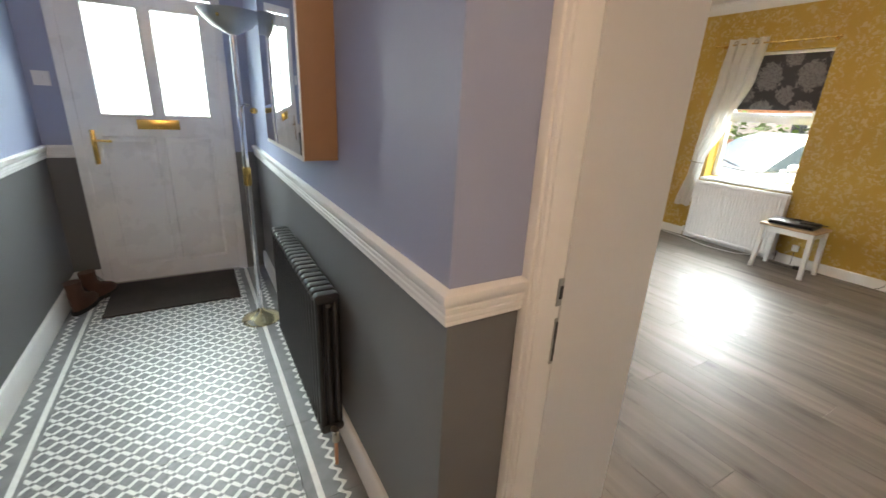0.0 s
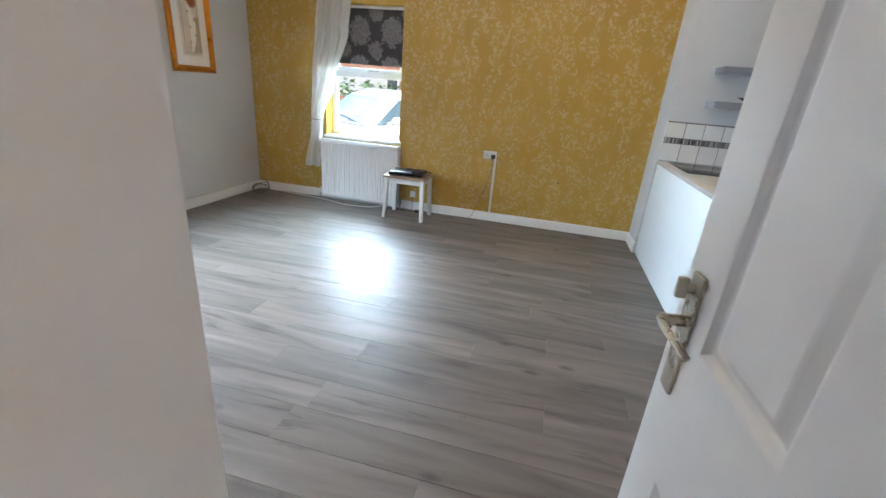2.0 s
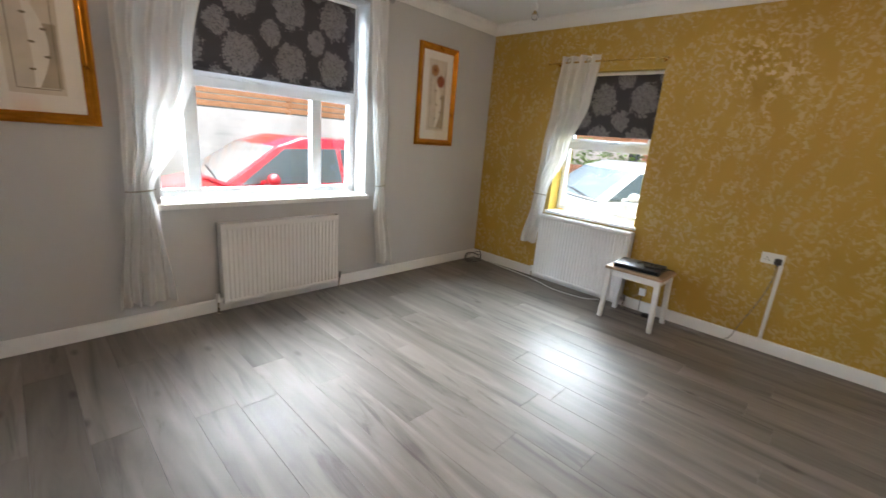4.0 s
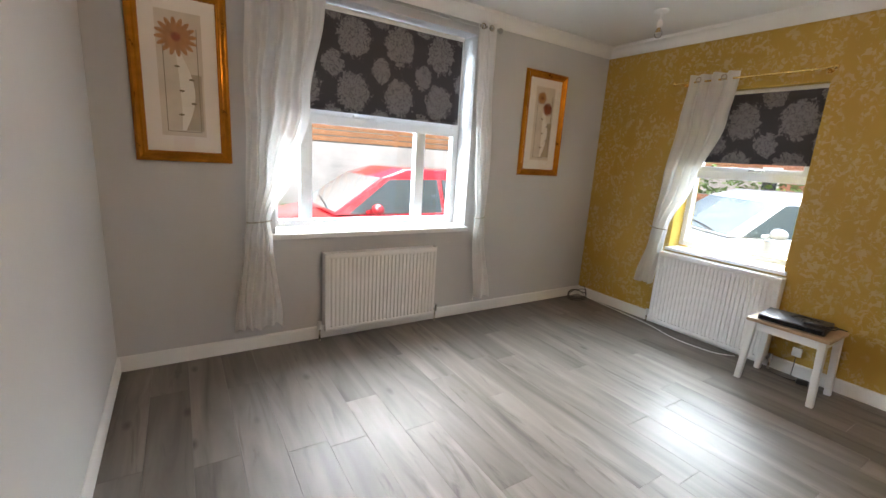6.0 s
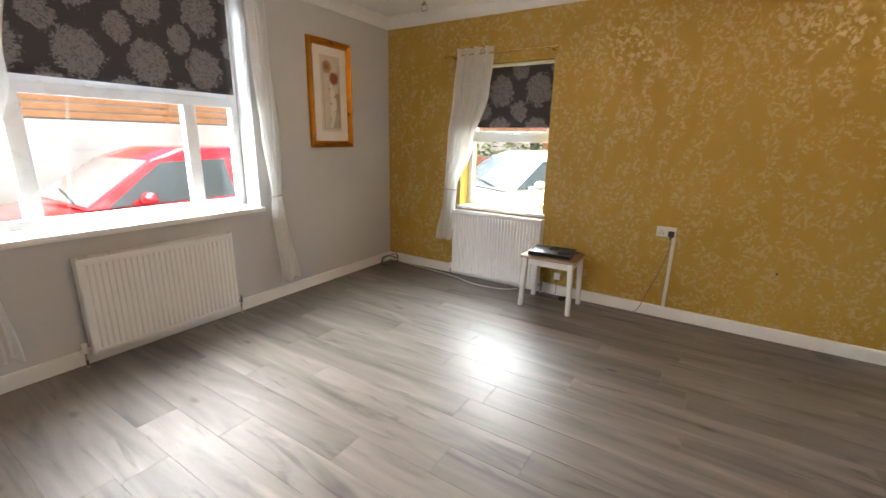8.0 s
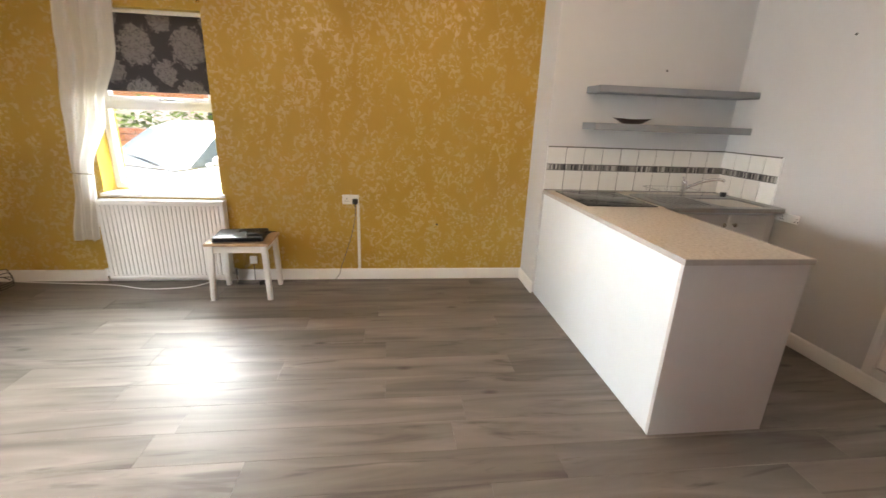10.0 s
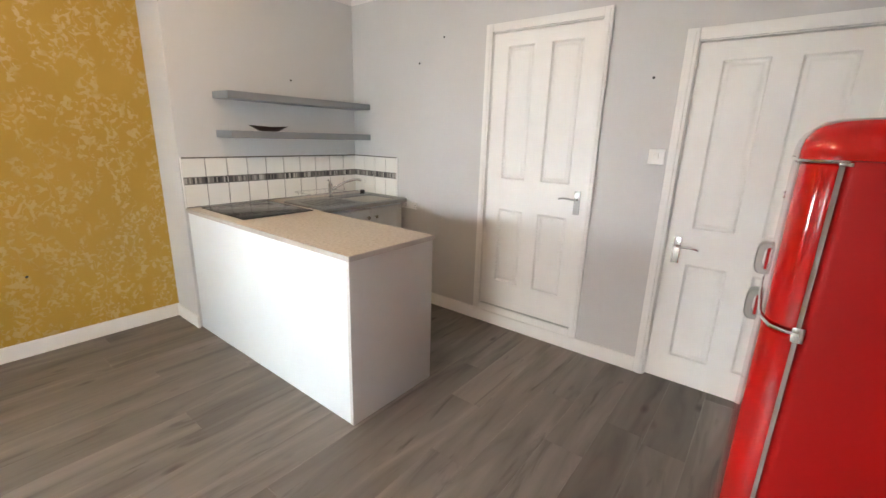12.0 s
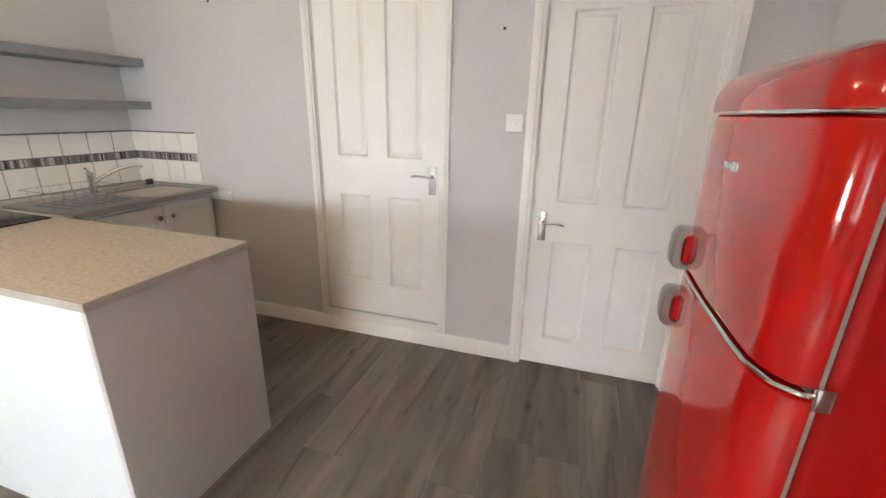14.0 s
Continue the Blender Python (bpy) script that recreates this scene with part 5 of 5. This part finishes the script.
shelf(1.694, 1.744, "thick grey painted floating shelf, upper, empty")
shelf(1.424, 1.477, "thick grey painted floating shelf, lower, holding a dish")
dish = Shape()
rings = []
for z, a, b in ((0, 0.06, 0.02), (0.004, 0.085, 0.03), (0.022, 0.135, 0.045), (0.034, 0.165, 0.05), (0.034, 0.158, 0.045), (0.018, 0.11, 0.035), (0.010, 0.05, 0.015)):
    rings.append([(5.40 + b * math.sin(2 * math.pi * k / 24), -0.50 + a * math.cos(2 * math.pi * k / 24), 1.477 + z + (0.008 * abs(math.cos(2 * math.pi * k / 24)) if z > 0.02 else 0)) for k in range(24)])
solid("boat_dish", dish.loft(rings), DARK_WOOD, "dark boat-shaped dish on the lower shelf", "dish")

socket("kitchen_socket", "long white wall socket strip beside the sink splashback", 0.25, 0.062, (4.835, S, 0.872), 180, 3)
socket("light_switch", "white light switch between the two doors", 0.09, 0.09, (2.82, S, 1.398), 180, 0)

# ---------------------------------------------------------------- fridge


def fridge():
    f = thing("fridge", "glossy red retro fridge-freezer with rounded chrome-trimmed doors", "fridge", (0, 0, 0))
    x0, xg, xf, y0, y1 = 1.60, 2.147, 2.218, -0.335, 0.218
    s = Shape()
    def ring(i, z, r=0.05):
        return [(x, y, z) for x, y in rrect(x0 + i, xg, y0 + i, y1 - i, r, 5)]
    s.loft([ring(0.0, 0.05, 0.02), ring(0.0, 1.452, 0.02)])
    part("body", s, RED_SIDE, f, "red textured side panels")

    def door(z0, z1, name):
        d = Shape()
        def front(i, z):
            pts = []
            prof = [(xg + 0.010, y1 - i), (xg + 0.024, y1 - i), (xg + 0.038, y1 - 0.006 - i), (xg + 0.052, y1 - 0.020 - i), (xg + 0.063, y1 - 0.042 - i), (xg + 0.069, y1 - 0.07), (xf, y1 - 0.11), (xf + 0.004, (y0 + y1) / 2),
                    (xf, y0 + 0.11), (xg + 0.069, y0 + 0.07), (xg + 0.063, y0 + 0.042 + i), (xg + 0.052, y0 + 0.020 + i), (xg + 0.038, y0 + 0.006 + i), (xg + 0.024, y0 + i), (xg + 0.010, y0 + i)]
            for x, y in prof:
                pts.append((x - i * (1 if x > xg + 0.05 else 0), y, z))
            return pts
        d.loft([front(0.006, z0), front(0.001, z0 + 0.004), front(0, z0 + 0.01), front(0, z1 - 0.01), front(0.001, z1 - 0.004), front(0.006, z1)])
        return part(name, d, RED_ENAMEL, f, "glossy red door")

    up = door(1.102, 1.446, "freezer_door")
    low = door(0.07, 1.088, "fridge_door")
    part("door_seal", Shape().box(xg + 0.001, xg + 0.0095, y0 + 0.006, y1 - 0.006, 0.08, 1.445), SEAL, f, "grey door seal strip")
    # top cap, rounded towards the front and the sides
    cap = Shape()
    def cring(i, z, r):
        return [(x, y, z) for x, y in rrect(x0 + i * 0.3, xf + 0.001 - i, y0 + i, y1 - i, r, 6)]
    cap.loft([cring(0.0, 1.453, 0.06), cring(0.0, 1.472, 0.06), cring(0.004, 1.492, 0.062), cring(0.014, 1.511, 0.066), cring(0.030, 1.525, 0.07), cring(0.052, 1.533, 0.08), cring(0.08, 1.535, 0.09)])
    part("top_cap", cap, RED_ENAMEL, f)

    def trim(z, r):
        pts = [(xg - 0.004, y1 + 0.001, z), (xg + 0.026, y1, z), (xg + 0.052, y1 - 0.018, z), (xg + 0.069, y1 - 0.068, z), (xf + 0.002, y1 - 0.12, z), (xf + 0.005, (y0 + y1) / 2, z), (xf + 0.002, y0 + 0.12, z), (xg + 0.069, y0 + 0.068, z), (xg + 0.03, y0, z)]
        sm_ = []
        for a, b in zip(pts, pts[1:]):
            for k in range(4):
                sm_.append(Vector(a).lerp(Vector(b), k / 4))
        return Shape().tube(sm_ + [pts[-1]], r, 8)
    part("chrome_trim", trim(1.450, 0.003), CHROME, f, "chrome trim strip")
    part("chrome_trim", trim(1.095, 0.0042), CHROME, f, "chrome trim strip")
    part("hinge", Shape().box(xg - 0.006, xg + 0.016, y1 - 0.002, y1 + 0.010, 1.078, 1.112, 0.003), CHROME, f, "chrome hinge block")
    part("hinge", Shape().box(xg - 0.010, xg + 0.012, y1 - 0.004, y1 + 0.003, 1.442, 1.449, 0.002), CHROME, f)
    for d, z in ((up, 1.145), (low, 0.995)):
        h = Shape()
        hy = y0 + 0.06
        rings = []
        for k in range(15):
            q = math.pi * k / 14
            out, rise = math.sin(q) ** 0.6, math.copysign(abs(math.cos(q)) ** 0.6, math.cos(q))
            lip = 0.006 + 0.004 * out
            rings.append([(xf - 0.006 + (0.030 + lip * a) * out ** 0.8, hy + 0.024 * b, z - (0.043 + lip * a) * rise) for a, b in ((0.6, 1), (1, 0.75), (1, -0.75), (0.6, -1), (-1, -1), (-1, 1))])
        part("grip_cup", Shape().box(xf - 0.01, xf + 0.008, hy - 0.017, hy + 0.017, z - 0.034, z + 0.034, 0.004), RED_SIDE, d, "dark red grip recess")
        part("handle", h.loft(rings), STEEL, d, "curved chrome handle")
    part("badge", Shape().box(xf + 0.003, xf + 0.006, -0.075, -0.045, 1.35, 1.367, 0.001).box(xf + 0.003, xf + 0.006, -0.118, -0.08, 1.353, 1.364, 0.001), CHROME, up, "small chrome badge")
    part("plinth", Shape().box(x0 + 0.03, xg + 0.03, y0 + 0.02, y1 - 0.02, 0.012, 0.07), BLACK_PLASTIC, f)
    for a in (x0 + 0.06, xg - 0.02):
        for b in (y0 + 0.05, y1 - 0.05):
            part("foot", Shape().cyl((a, b, 0), (a, b, 0.014), 0.018, 12), BLACK_PLASTIC, f)


fridge()

# ---------------------------------------------------------------- things in the hall


def uplighter():
    u = thing("floor_lamp", "tall chrome and brass uplighter floor lamp", "floor lamp", (0.72, 3.665, 0))
    part("base", Shape().lathe([(0.123, 0.0), (0.125, 0.008), (0.117, 0.018), (0.08, 0.034), (0.04, 0.052), (0.022, 0.07), (0.016, 0.085)], 36), BRASS_PALE, u, "pale brass domed base")
    part("pole", Shape().cyl((0, 0, 0.08), (0, 0, 1.78), 0.0165, 18), CHROME, u)
    part("collar", Shape().lathe([(0.017, 0.92), (0.024, 0.925), (0.024, 1.03), (0.017, 1.035)], 20), BRASS, u, "brass collar")
    arm = Shape().tube([(0.0, -0.015, 1.38), (0.02, -0.05, 1.40), (0.045, -0.08, 1.39), (0.06, -0.085, 1.36)], 0.008, 8)
    a = part("reading_arm", arm, CHROME, u)
    part("switch_knob", Shape().ball((0.062, -0.085, 1.365), 0.022, (1, 1, 0.8), 14), BRASS, a)
    part("bowl", Shape().lathe([(0.02, 1.76), (0.05, 1.775), (0.10, 1.80), (0.145, 1.84), (0.165, 1.875), (0.160, 1.876), (0.14, 1.848), (0.09, 1.81), (0.03, 1.79)], 36), STEEL, u, "metal uplighter bowl")
    for k in range(3):
        an = 2 * math.pi * k / 3
        part("stud", Shape().ball((0.15 * math.cos(an), 0.15 * math.sin(an), 1.835), 0.010, seg=10), BRASS, u)


BRASS_PALE = plain("pale_brass", (0.72, 0.64, 0.42), 0.2, metal=1.0, var=0.06, scale=12, relief=0)
uplighter()

mr = thing("wall_mirror", "box-framed mirror with brown wooden sides on the hall wall", "mirror", (HX1, 0, 0))
part("frame", Shape().box(-0.118, -0.001, 2.335, 3.12, 1.24, 2.2, 0.003), MIRROR_SIDE, mr)
part("mirror_glass", Shape().box(-0.124, -0.1185, 2.35, 3.105, 1.255, 2.185, 0.002), MIRROR, mr)
part("mirror_edge", Shape().box(-0.122, -0.1182, 2.335, 3.12, 1.238, 1.2548).box(-0.122, -0.1182, 2.335, 2.3498, 1.255, 2.185), SATIN_WHITE, mr, "pale bevelled rim")

dm = Shape()
dm.box(-0.205, 0.63, 4.075, 4.672, 0.004, 0.016, 0.005)
solid("door_mat", dm, MAT_BROWN, "dark brown coir mat at the front door", "door mat")


def boot(at, turn):
    b = thing("ankle_boot", "tan leather ankle boot standing by the skirting", "boot", at, turn, group="pair of tan boots")
    s = Shape()
    prof = [(0.0, 0.02, 0.040, 0.125), (0.03, 0.022, 0.042, 0.13), (0.06, 0.0, 0.042, 0.115), (0.085, -0.03, 0.040, 0.080), (0.11, -0.05, 0.040, 0.060), (0.16, -0.055, 0.042, 0.052), (0.20, -0.058, 0.045, 0.055)]
    s.loft([[(c + l * math.cos(2 * math.pi * k / 18), w * math.sin(2 * math.pi * k / 18), 0.025 + z) for k in range(18)] for z, c, w, l in prof])
    part("upper", s, LEATHER, b)
    sole = Shape()
    sole.loft([[(0.02 + 0.135 * math.cos(2 * math.pi * k / 18), 0.046 * math.sin(2 * math.pi * k / 18), z) for k in range(18)] for z in (0.0, 0.027)])
    part("sole", sole, RUBBER, b)
    lace = Shape()
    for k in range(4):
        x, z = 0.05 - 0.016 * k, 0.095 + 0.02 * k
        lace.tube([(x, -0.03, z), (x + 0.012, 0, z + 0.012), (x, 0.03, z)], 0.003, 5)
    part("laces", lace, BLACK_PLASTIC, b)
    return b


boot((-0.33, 4.30, 0), 70)
boot((-0.27, 4.47, 0), 55)
socket("hall_switch", "white light switch on the hall wall", 0.09, 0.09, (-0.349, HY1, 1.492), 0, 0)

# ---------------------------------------------------------------- outside
g = Shape()
g.box(-400, 400, -400, 400, -0.25, -0.15)
solid("ground", g, ASPHALT, "grey asphalt and paved ground outside", "ground", kind="structure")
solid("garden_wall", Shape().box(-12, 30, 10.0, 10.25, -0.3, 1.62, 0.02), RENDER_WALL, "pale weathered rendered wall across the street", "wall", kind="structure")
fn = thing("slat_fence", "orange-brown horizontal slat fence on the street wall", "fence", (0, 10.1, 1.62))
for k in range(8):
    part("slat", Shape().box(-12, 30, -0.015, 0.015, 0.03 + 0.115 * k, 0.125 + 0.115 * k, 0.004), FENCE_WOOD, fn)
for k in range(15):
    part("post", Shape().box(-12 + 3 * k, -11.9 + 3 * k, 0.016, 0.1, 0, 0.97, 0.005), FENCE_WOOD, fn)


def car(label, paint, at, turn):
    """A hatchback; local x runs to its nose, y to its far side, the near flank at y = 0."""
    c = thing("car", label, "car", at, turn)
    W_ = 1.72
    body = Shape()
    side = [(-1.75, 0.35), (-1.98, 0.45), (-2.02, 0.72), (-1.92, 0.90), (-1.2, 0.93), (0.55, 0.90), (0.95, 0.87), (1.75, 0.70), (1.98, 0.55), (2.0, 0.35), (1.6, 0.22), (-1.6, 0.22)]
    body.prism(side, 1, 0.0, W_, 0.05)
    part("body", body, paint, c)
    cab = Shape()
    lo = [(-1.85, 0.06), (0.95, 0.10), (0.95, W_ - 0.10), (-1.85, W_ - 0.06)]
    mid = [(-1.62, 0.16), (0.30, 0.20), (0.30, W_ - 0.20), (-1.62, W_ - 0.16)]
    hi = [(-1.35, 0.24), (-0.02, 0.28), (-0.02, W_ - 0.28), (-1.35, W_ - 0.24)]
    cab.loft([[(x, y, 0.89) for x, y in lo], [(x, y, 1.34) for x, y in mid], [(x, y, 1.45) for x, y in hi]])
    bmesh.ops.bevel(cab.bm, geom=list(cab.bm.edges), offset=0.035, segments=2, profile=0.6, affect="EDGES")
    part("cabin", cab, paint, c)

    def quad(name, pts, nrm, mat_=CAR_GLASS):
        s = Shape()
        n = Vector(nrm).normalized()
        s.loft([[Vector(p) - n * 0.01 for p in pts], [Vector(p) + n * 0.006 for p in pts]])
        return part(name, s, mat_, c)
    quad("side_window", [(-0.48, 0.062, 0.91), (0.78, 0.086, 0.91), (0.24, 0.184, 1.31), (-0.44, 0.178, 1.33)], (0, -1, 0.25))
    quad("side_window", [(-1.68, 0.066, 0.93), (-0.55, 0.062, 0.91), (-0.51, 0.178, 1.33), (-1.46, 0.158, 1.27)], (0, -1, 0.25))
    quad("windscreen", [(0.925, 0.17, 0.92), (0.925, W_ - 0.17, 0.92), (0.335, W_ - 0.25, 1.325), (0.335, 0.25, 1.325)], (0.56, 0, 0.83), SKY_PALE_SCREEN)
    quad("rear_window", [(-1.83, 0.22, 0.96), (-1.64, 0.28, 1.30), (-1.64, W_ - 0.28, 1.30), (-1.83, W_ - 0.22, 0.96)], (-1, 0, 0.4))
    part("door_mirror", Shape().ball((0.50, -0.10, 0.985), 0.11, (0.62, 1.0, 0.62), 16).cyl((0.55, -0.03, 0.95), (0.56, 0.06, 0.93), 0.025, 8), paint, c)
    part("door_handle", Shape().box(-0.42, -0.24, -0.02, 0.01, 0.80, 0.83, 0.006), paint, c)
    part("door_handle", Shape().box(-0.98, -0.80, -0.02, 0.01, 0.80, 0.83, 0.006), BLACK_PLASTIC, c)
    part("wiper", Shape().tube([(0.93, 0.45, 0.93), (0.86, 0.85, 0.97), (0.80, 1.25, 1.0)], 0.012, 6), BLACK_PLASTIC, c)
    for x in (-1.28, 1.28):
        for y, k in ((0.02, -1), (W_ - 0.02, 1)):
            w = part("wheel", Shape().cyl((x, y - 0.01 * k, 0.31), (x, y - 0.2 * k, 0.31), 0.31, 28), RUBBER, c)
            part("rim", Shape().cyl((x, y + 0.005 * k, 0.31), (x, y - 0.02 * k, 0.31), 0.20, 20), STEEL, w)
    part("headlight", Shape().ball((1.82, 0.22, 0.66), 0.13, (1, 0.9, 0.5), 12), GLASS, c)
    return c


car("red hatchback parked close to the front window", CAR_RED, (3.45, 6.15, -0.12), 180)
bpy.data.objects["car"].matrix_world = Matrix.Translation((4.40, 6.15, -0.15)) @ Matrix.Diagonal((-1, 1, 1, 1))
car("white hatchback parked askew beyond the side window", CAR_WHITE, (8.37, 3.39, -0.15), 150)
bpy.data.objects["car.001"].matrix_world = pose(8.37, 3.39, -0.15, 0, 0, 150) @ Matrix.Diagonal((1, -1, 1, 1))

# low brick wall and hedge past the second car
bw = thing("street_wall", "low red brick wall across the side street", "wall", kind="structure")
part("wall_core", Shape().box(14.0, 14.2, -4, 24, -0.3, 0.95), GROUT, bw)
me = Shape().box(-0.06, 0.0, 0, 0.45, 0, 0.14, 0.008, 1).mesh("brick", BRICK)
for row in range(8):
    for k in range(16):
        ob = part("brick", me, BRICK, bw)
        ob.location = (14.0, 1.5 + 0.47 * k + (0.23 if row % 2 else 0), -0.28 + 0.155 * row)
hedge = Shape()
rnd = random.Random(4)
for k in range(5000):
    p = Vector((rnd.uniform(14.6, 16.2), rnd.uniform(-2, 20), 0))
    p.z = rnd.uniform(-0.2, 1.9) * (0.75 + 0.3 * noise.noise(p * 0.6))
    a, b = rnd.uniform(0, 6.3), rnd.uniform(-0.8, 0.8)
    u = Vector((math.cos(a), math.sin(a), b)) * rnd.uniform(0.06, 0.13)
    v = u.cross(Vector((rnd.uniform(-1, 1), rnd.uniform(-1, 1), 1))).normalized() * rnd.uniform(0.04, 0.08)
    hedge.bm.faces.new([hedge.bm.verts.new(q) for q in (p - u, p + v, p + u, p - v)])
solid("hedge", hedge, LEAF, "green leafy hedge behind the low brick wall", "hedge", kind="stuff")
bush = Shape()
for k in range(900):
    p = Vector((rnd.uniform(0.5, 5.0), rnd.uniform(9.5, 9.98), 0))
    p.z = rnd.uniform(-0.3, 0.35 + 0.5 * abs(noise.noise(p * 0.9)))
    a, b = rnd.uniform(0, 6.3), rnd.uniform(-0.8, 0.8)
    u = Vector((math.cos(a), math.sin(a), b)) * rnd.uniform(0.04, 0.09)
    v = u.cross(Vector((rnd.uniform(-1, 1), rnd.uniform(-1, 1), 1))).normalized() * rnd.uniform(0.03, 0.05)
    bush.bm.faces.new([bush.bm.verts.new(q) for q in (p - u, p + v, p + u, p - v)])
solid("weeds", bush, LEAF, "green weeds at the foot of the street wall", "weeds", kind="stuff")
hs = thing("house", "red brick house across the side street", "house", (24, 8, -0.3))
part("wall", Shape().box(0, 6, -9, 9, 0, 5.2), BRICK, hs)
part("roof", Shape().prism([(-0.3, 5.2), (6.3, 5.2), (3, 7.6)], 1, -9.3, 9.3), ASPHALT, hs)
for y in (-6, -2, 2, 6):
    for z in (0.9, 3.3):
        w_ = part("window", Shape().box(-0.03, 0.05, y - 0.6, y + 0.6, z, z + 1.3), CAR_GLASS, hs)
        part("window_frame", frame_bars(Shape(), 1, y - 0.65, y + 0.65, z - 0.05, z + 1.35, -0.06, 0.02, 0.08), UPVC, w_)

# ---------------------------------------------------------------- floors and tiles, piece by piece
fl = solid("floor", Shape().box(1.10, E + 0.0, S - 0.14, N, -0.3, -0.006), GROUT, "grey oak laminate floor laid in long planks", "floor", kind="structure")
PW, PL = 0.198, 1.40
ENDS = {2: 3.404, 3: 2.346, 4: 1.946, 5: 2.766, 6: 0.946, 7: 3.402, 9: 0.985, 10: 1.40, 11: 2.018, 12: 1.404, 14: 0.574}
planks = {}
rnd = random.Random(11)


def plank_mesh(w, l):
    key = (round(w, 3), round(l, 3))
    if key not in planks:
        s = Shape()
        i = 0.0012
        def ring(q, z):
            return [(q, q, z), (w - q, q, z), (w - q, l - q, z), (q, l - q, z)]
        s.loft([ring(0.0003, -0.007), ring(0.0003, -0.0012), ring(i, 0.0)])
        planks[key] = s.mesh("plank", LAMINATE, False)
    return planks[key]


for row in range(-5, 20):
    x = 2.138 + PW * row
    xa, xb = max(x, 1.21), min(x + PW, E)
    if xb - xa < 0.02:
        continue
    y = ENDS.get(row, ((row * 0.47) % 1.0) * PL) - 5 * PL
    while y < N:
        ya, yb = max(y, S - 0.13), min(y + PL, N)
        if x < 1.50:
            ya, yb = max(ya, DOOR_Y0), min(yb, DOOR_Y1)
        if yb - ya > 0.03:
            ob = part("plank", plank_mesh(xb - xa, yb - ya), LAMINATE, fl)
            ob.location = (xa, ya, 0)
        y += PL
part("door_sill_strip", Shape().box(1.09, 1.215, DOOR_Y0, DOOR_Y1, -0.006, 0.004, 0.002), STEEL, fl, "metal threshold strip")

hf = solid("floor_hall", Shape().box(HX0, 1.10, HY0, HY1, -0.3, -0.005), GROUT, "grey and white patterned hall floor tiles with a border", "floor", kind="structure")
tm = {}
xs = [HX0, -0.255, 0.21, 0.672, HX1 + 0.001]
ys = [HY0] + [2.535 + 0.455 * k for k in range(-7, 5)] + [HY1]


def tile_mesh(w, l, h, gap, material, name):
    key = (round(w, 3), round(l, 3), name)
    if key not in tm:
        s = Shape()
        def ring(q, z):
            return [(q, q, z), (w - q, q, z), (w - q, l - q, z), (q, l - q, z)]
        s.loft([ring(gap, -h), ring(gap, -0.001), ring(gap + 0.001, 0)])
        tm[key] = s.mesh(name, material, False)
    return tm[key]


for xa, xb in zip(xs, xs[1:]):
    for ya, yb in zip(ys, ys[1:]):
        ob = part("floor_tile", tile_mesh(xb - xa, yb - ya, 0.006, 0.0008, HALL_TILE, "floor_tile"), HALL_TILE, hf)
        ob.location = (xa, ya, 0)
for ya, yb in ((DOOR_Y0, DOOR_Y1),):
    ob = part("floor_tile", tile_mesh(1.09 - HX1 - 0.001, yb - ya, 0.006, 0.0008, HALL_TILE, "floor_tile"), HALL_TILE, hf)
    ob.location = (HX1 + 0.001, ya, 0)


def splashback(name, label, a, along, inward, length, count, turn):
    sb = thing(name, label, "splashback", a, turn, kind="structure")
    part("bed", Shape().box(0, length, 0.0, 0.006, 0, 0.352), GROUT, sb)
    w = length / count
    for z0, z1 in ((0.002, 0.166), (0.214, 0.350)):
        key = Shape()
        def ring(q, y, w=w, z0=z0, z1=z1):
            return [(q, y, q), (w - q, y, q), (w - q, y, z1 - z0 - q), (q, y, z1 - z0 - q)]
        key.loft([ring(0.0028, 0.004), ring(0.0028, 0.0095), ring(0.0045, 0.0112)])
        me_ = key.mesh("tile", TILE_WHITE, False)
        for k in range(count):
            ob = part("tile", me_, TILE_WHITE, sb)
            ob.location = (k * w, 0, z0)
    strip = Shape()
    q = 0.0
    r_ = random.Random(3)
    while q < length - 0.02:
        g_ = r_.choice((0.008, 0.012, 0.016))
        strip.box(q + 0.001, min(q + g_, length) - 0.001, 0.004, 0.011, 0.169, 0.211)
        q += g_
    part("mosaic_strip", strip, MOSAIC, sb, "grey mosaic border strip")
    part("edge_trim", Shape().box(-0.006, 0.0, 0, 0.013, 0, 0.356, 0.001), PLASTIC_WHITE, sb)
    part("top_trim", Shape().box(0, length, 0, 0.011, 0.352, 0.357), CABLE_GREY, sb, "dark grey sealant line")
    return sb


sb1 = splashback("splashback_breast", "white glazed wall tiles with a grey mosaic band behind the hob", (BREAST_X, 0.108, 0.928), 0, 0, 1.57, 10, -90)
sb1.matrix_world = pose(BREAST_X, 0.108, 0.928, 0, 0, -90) @ Matrix.Diagonal((1, -1, 1, 1))
sb2 = splashback("splashback_south", "white glazed wall tiles with a grey mosaic band beside the sink", (4.955, S, 0.928), 0, 0, 0.575, 4, 0)
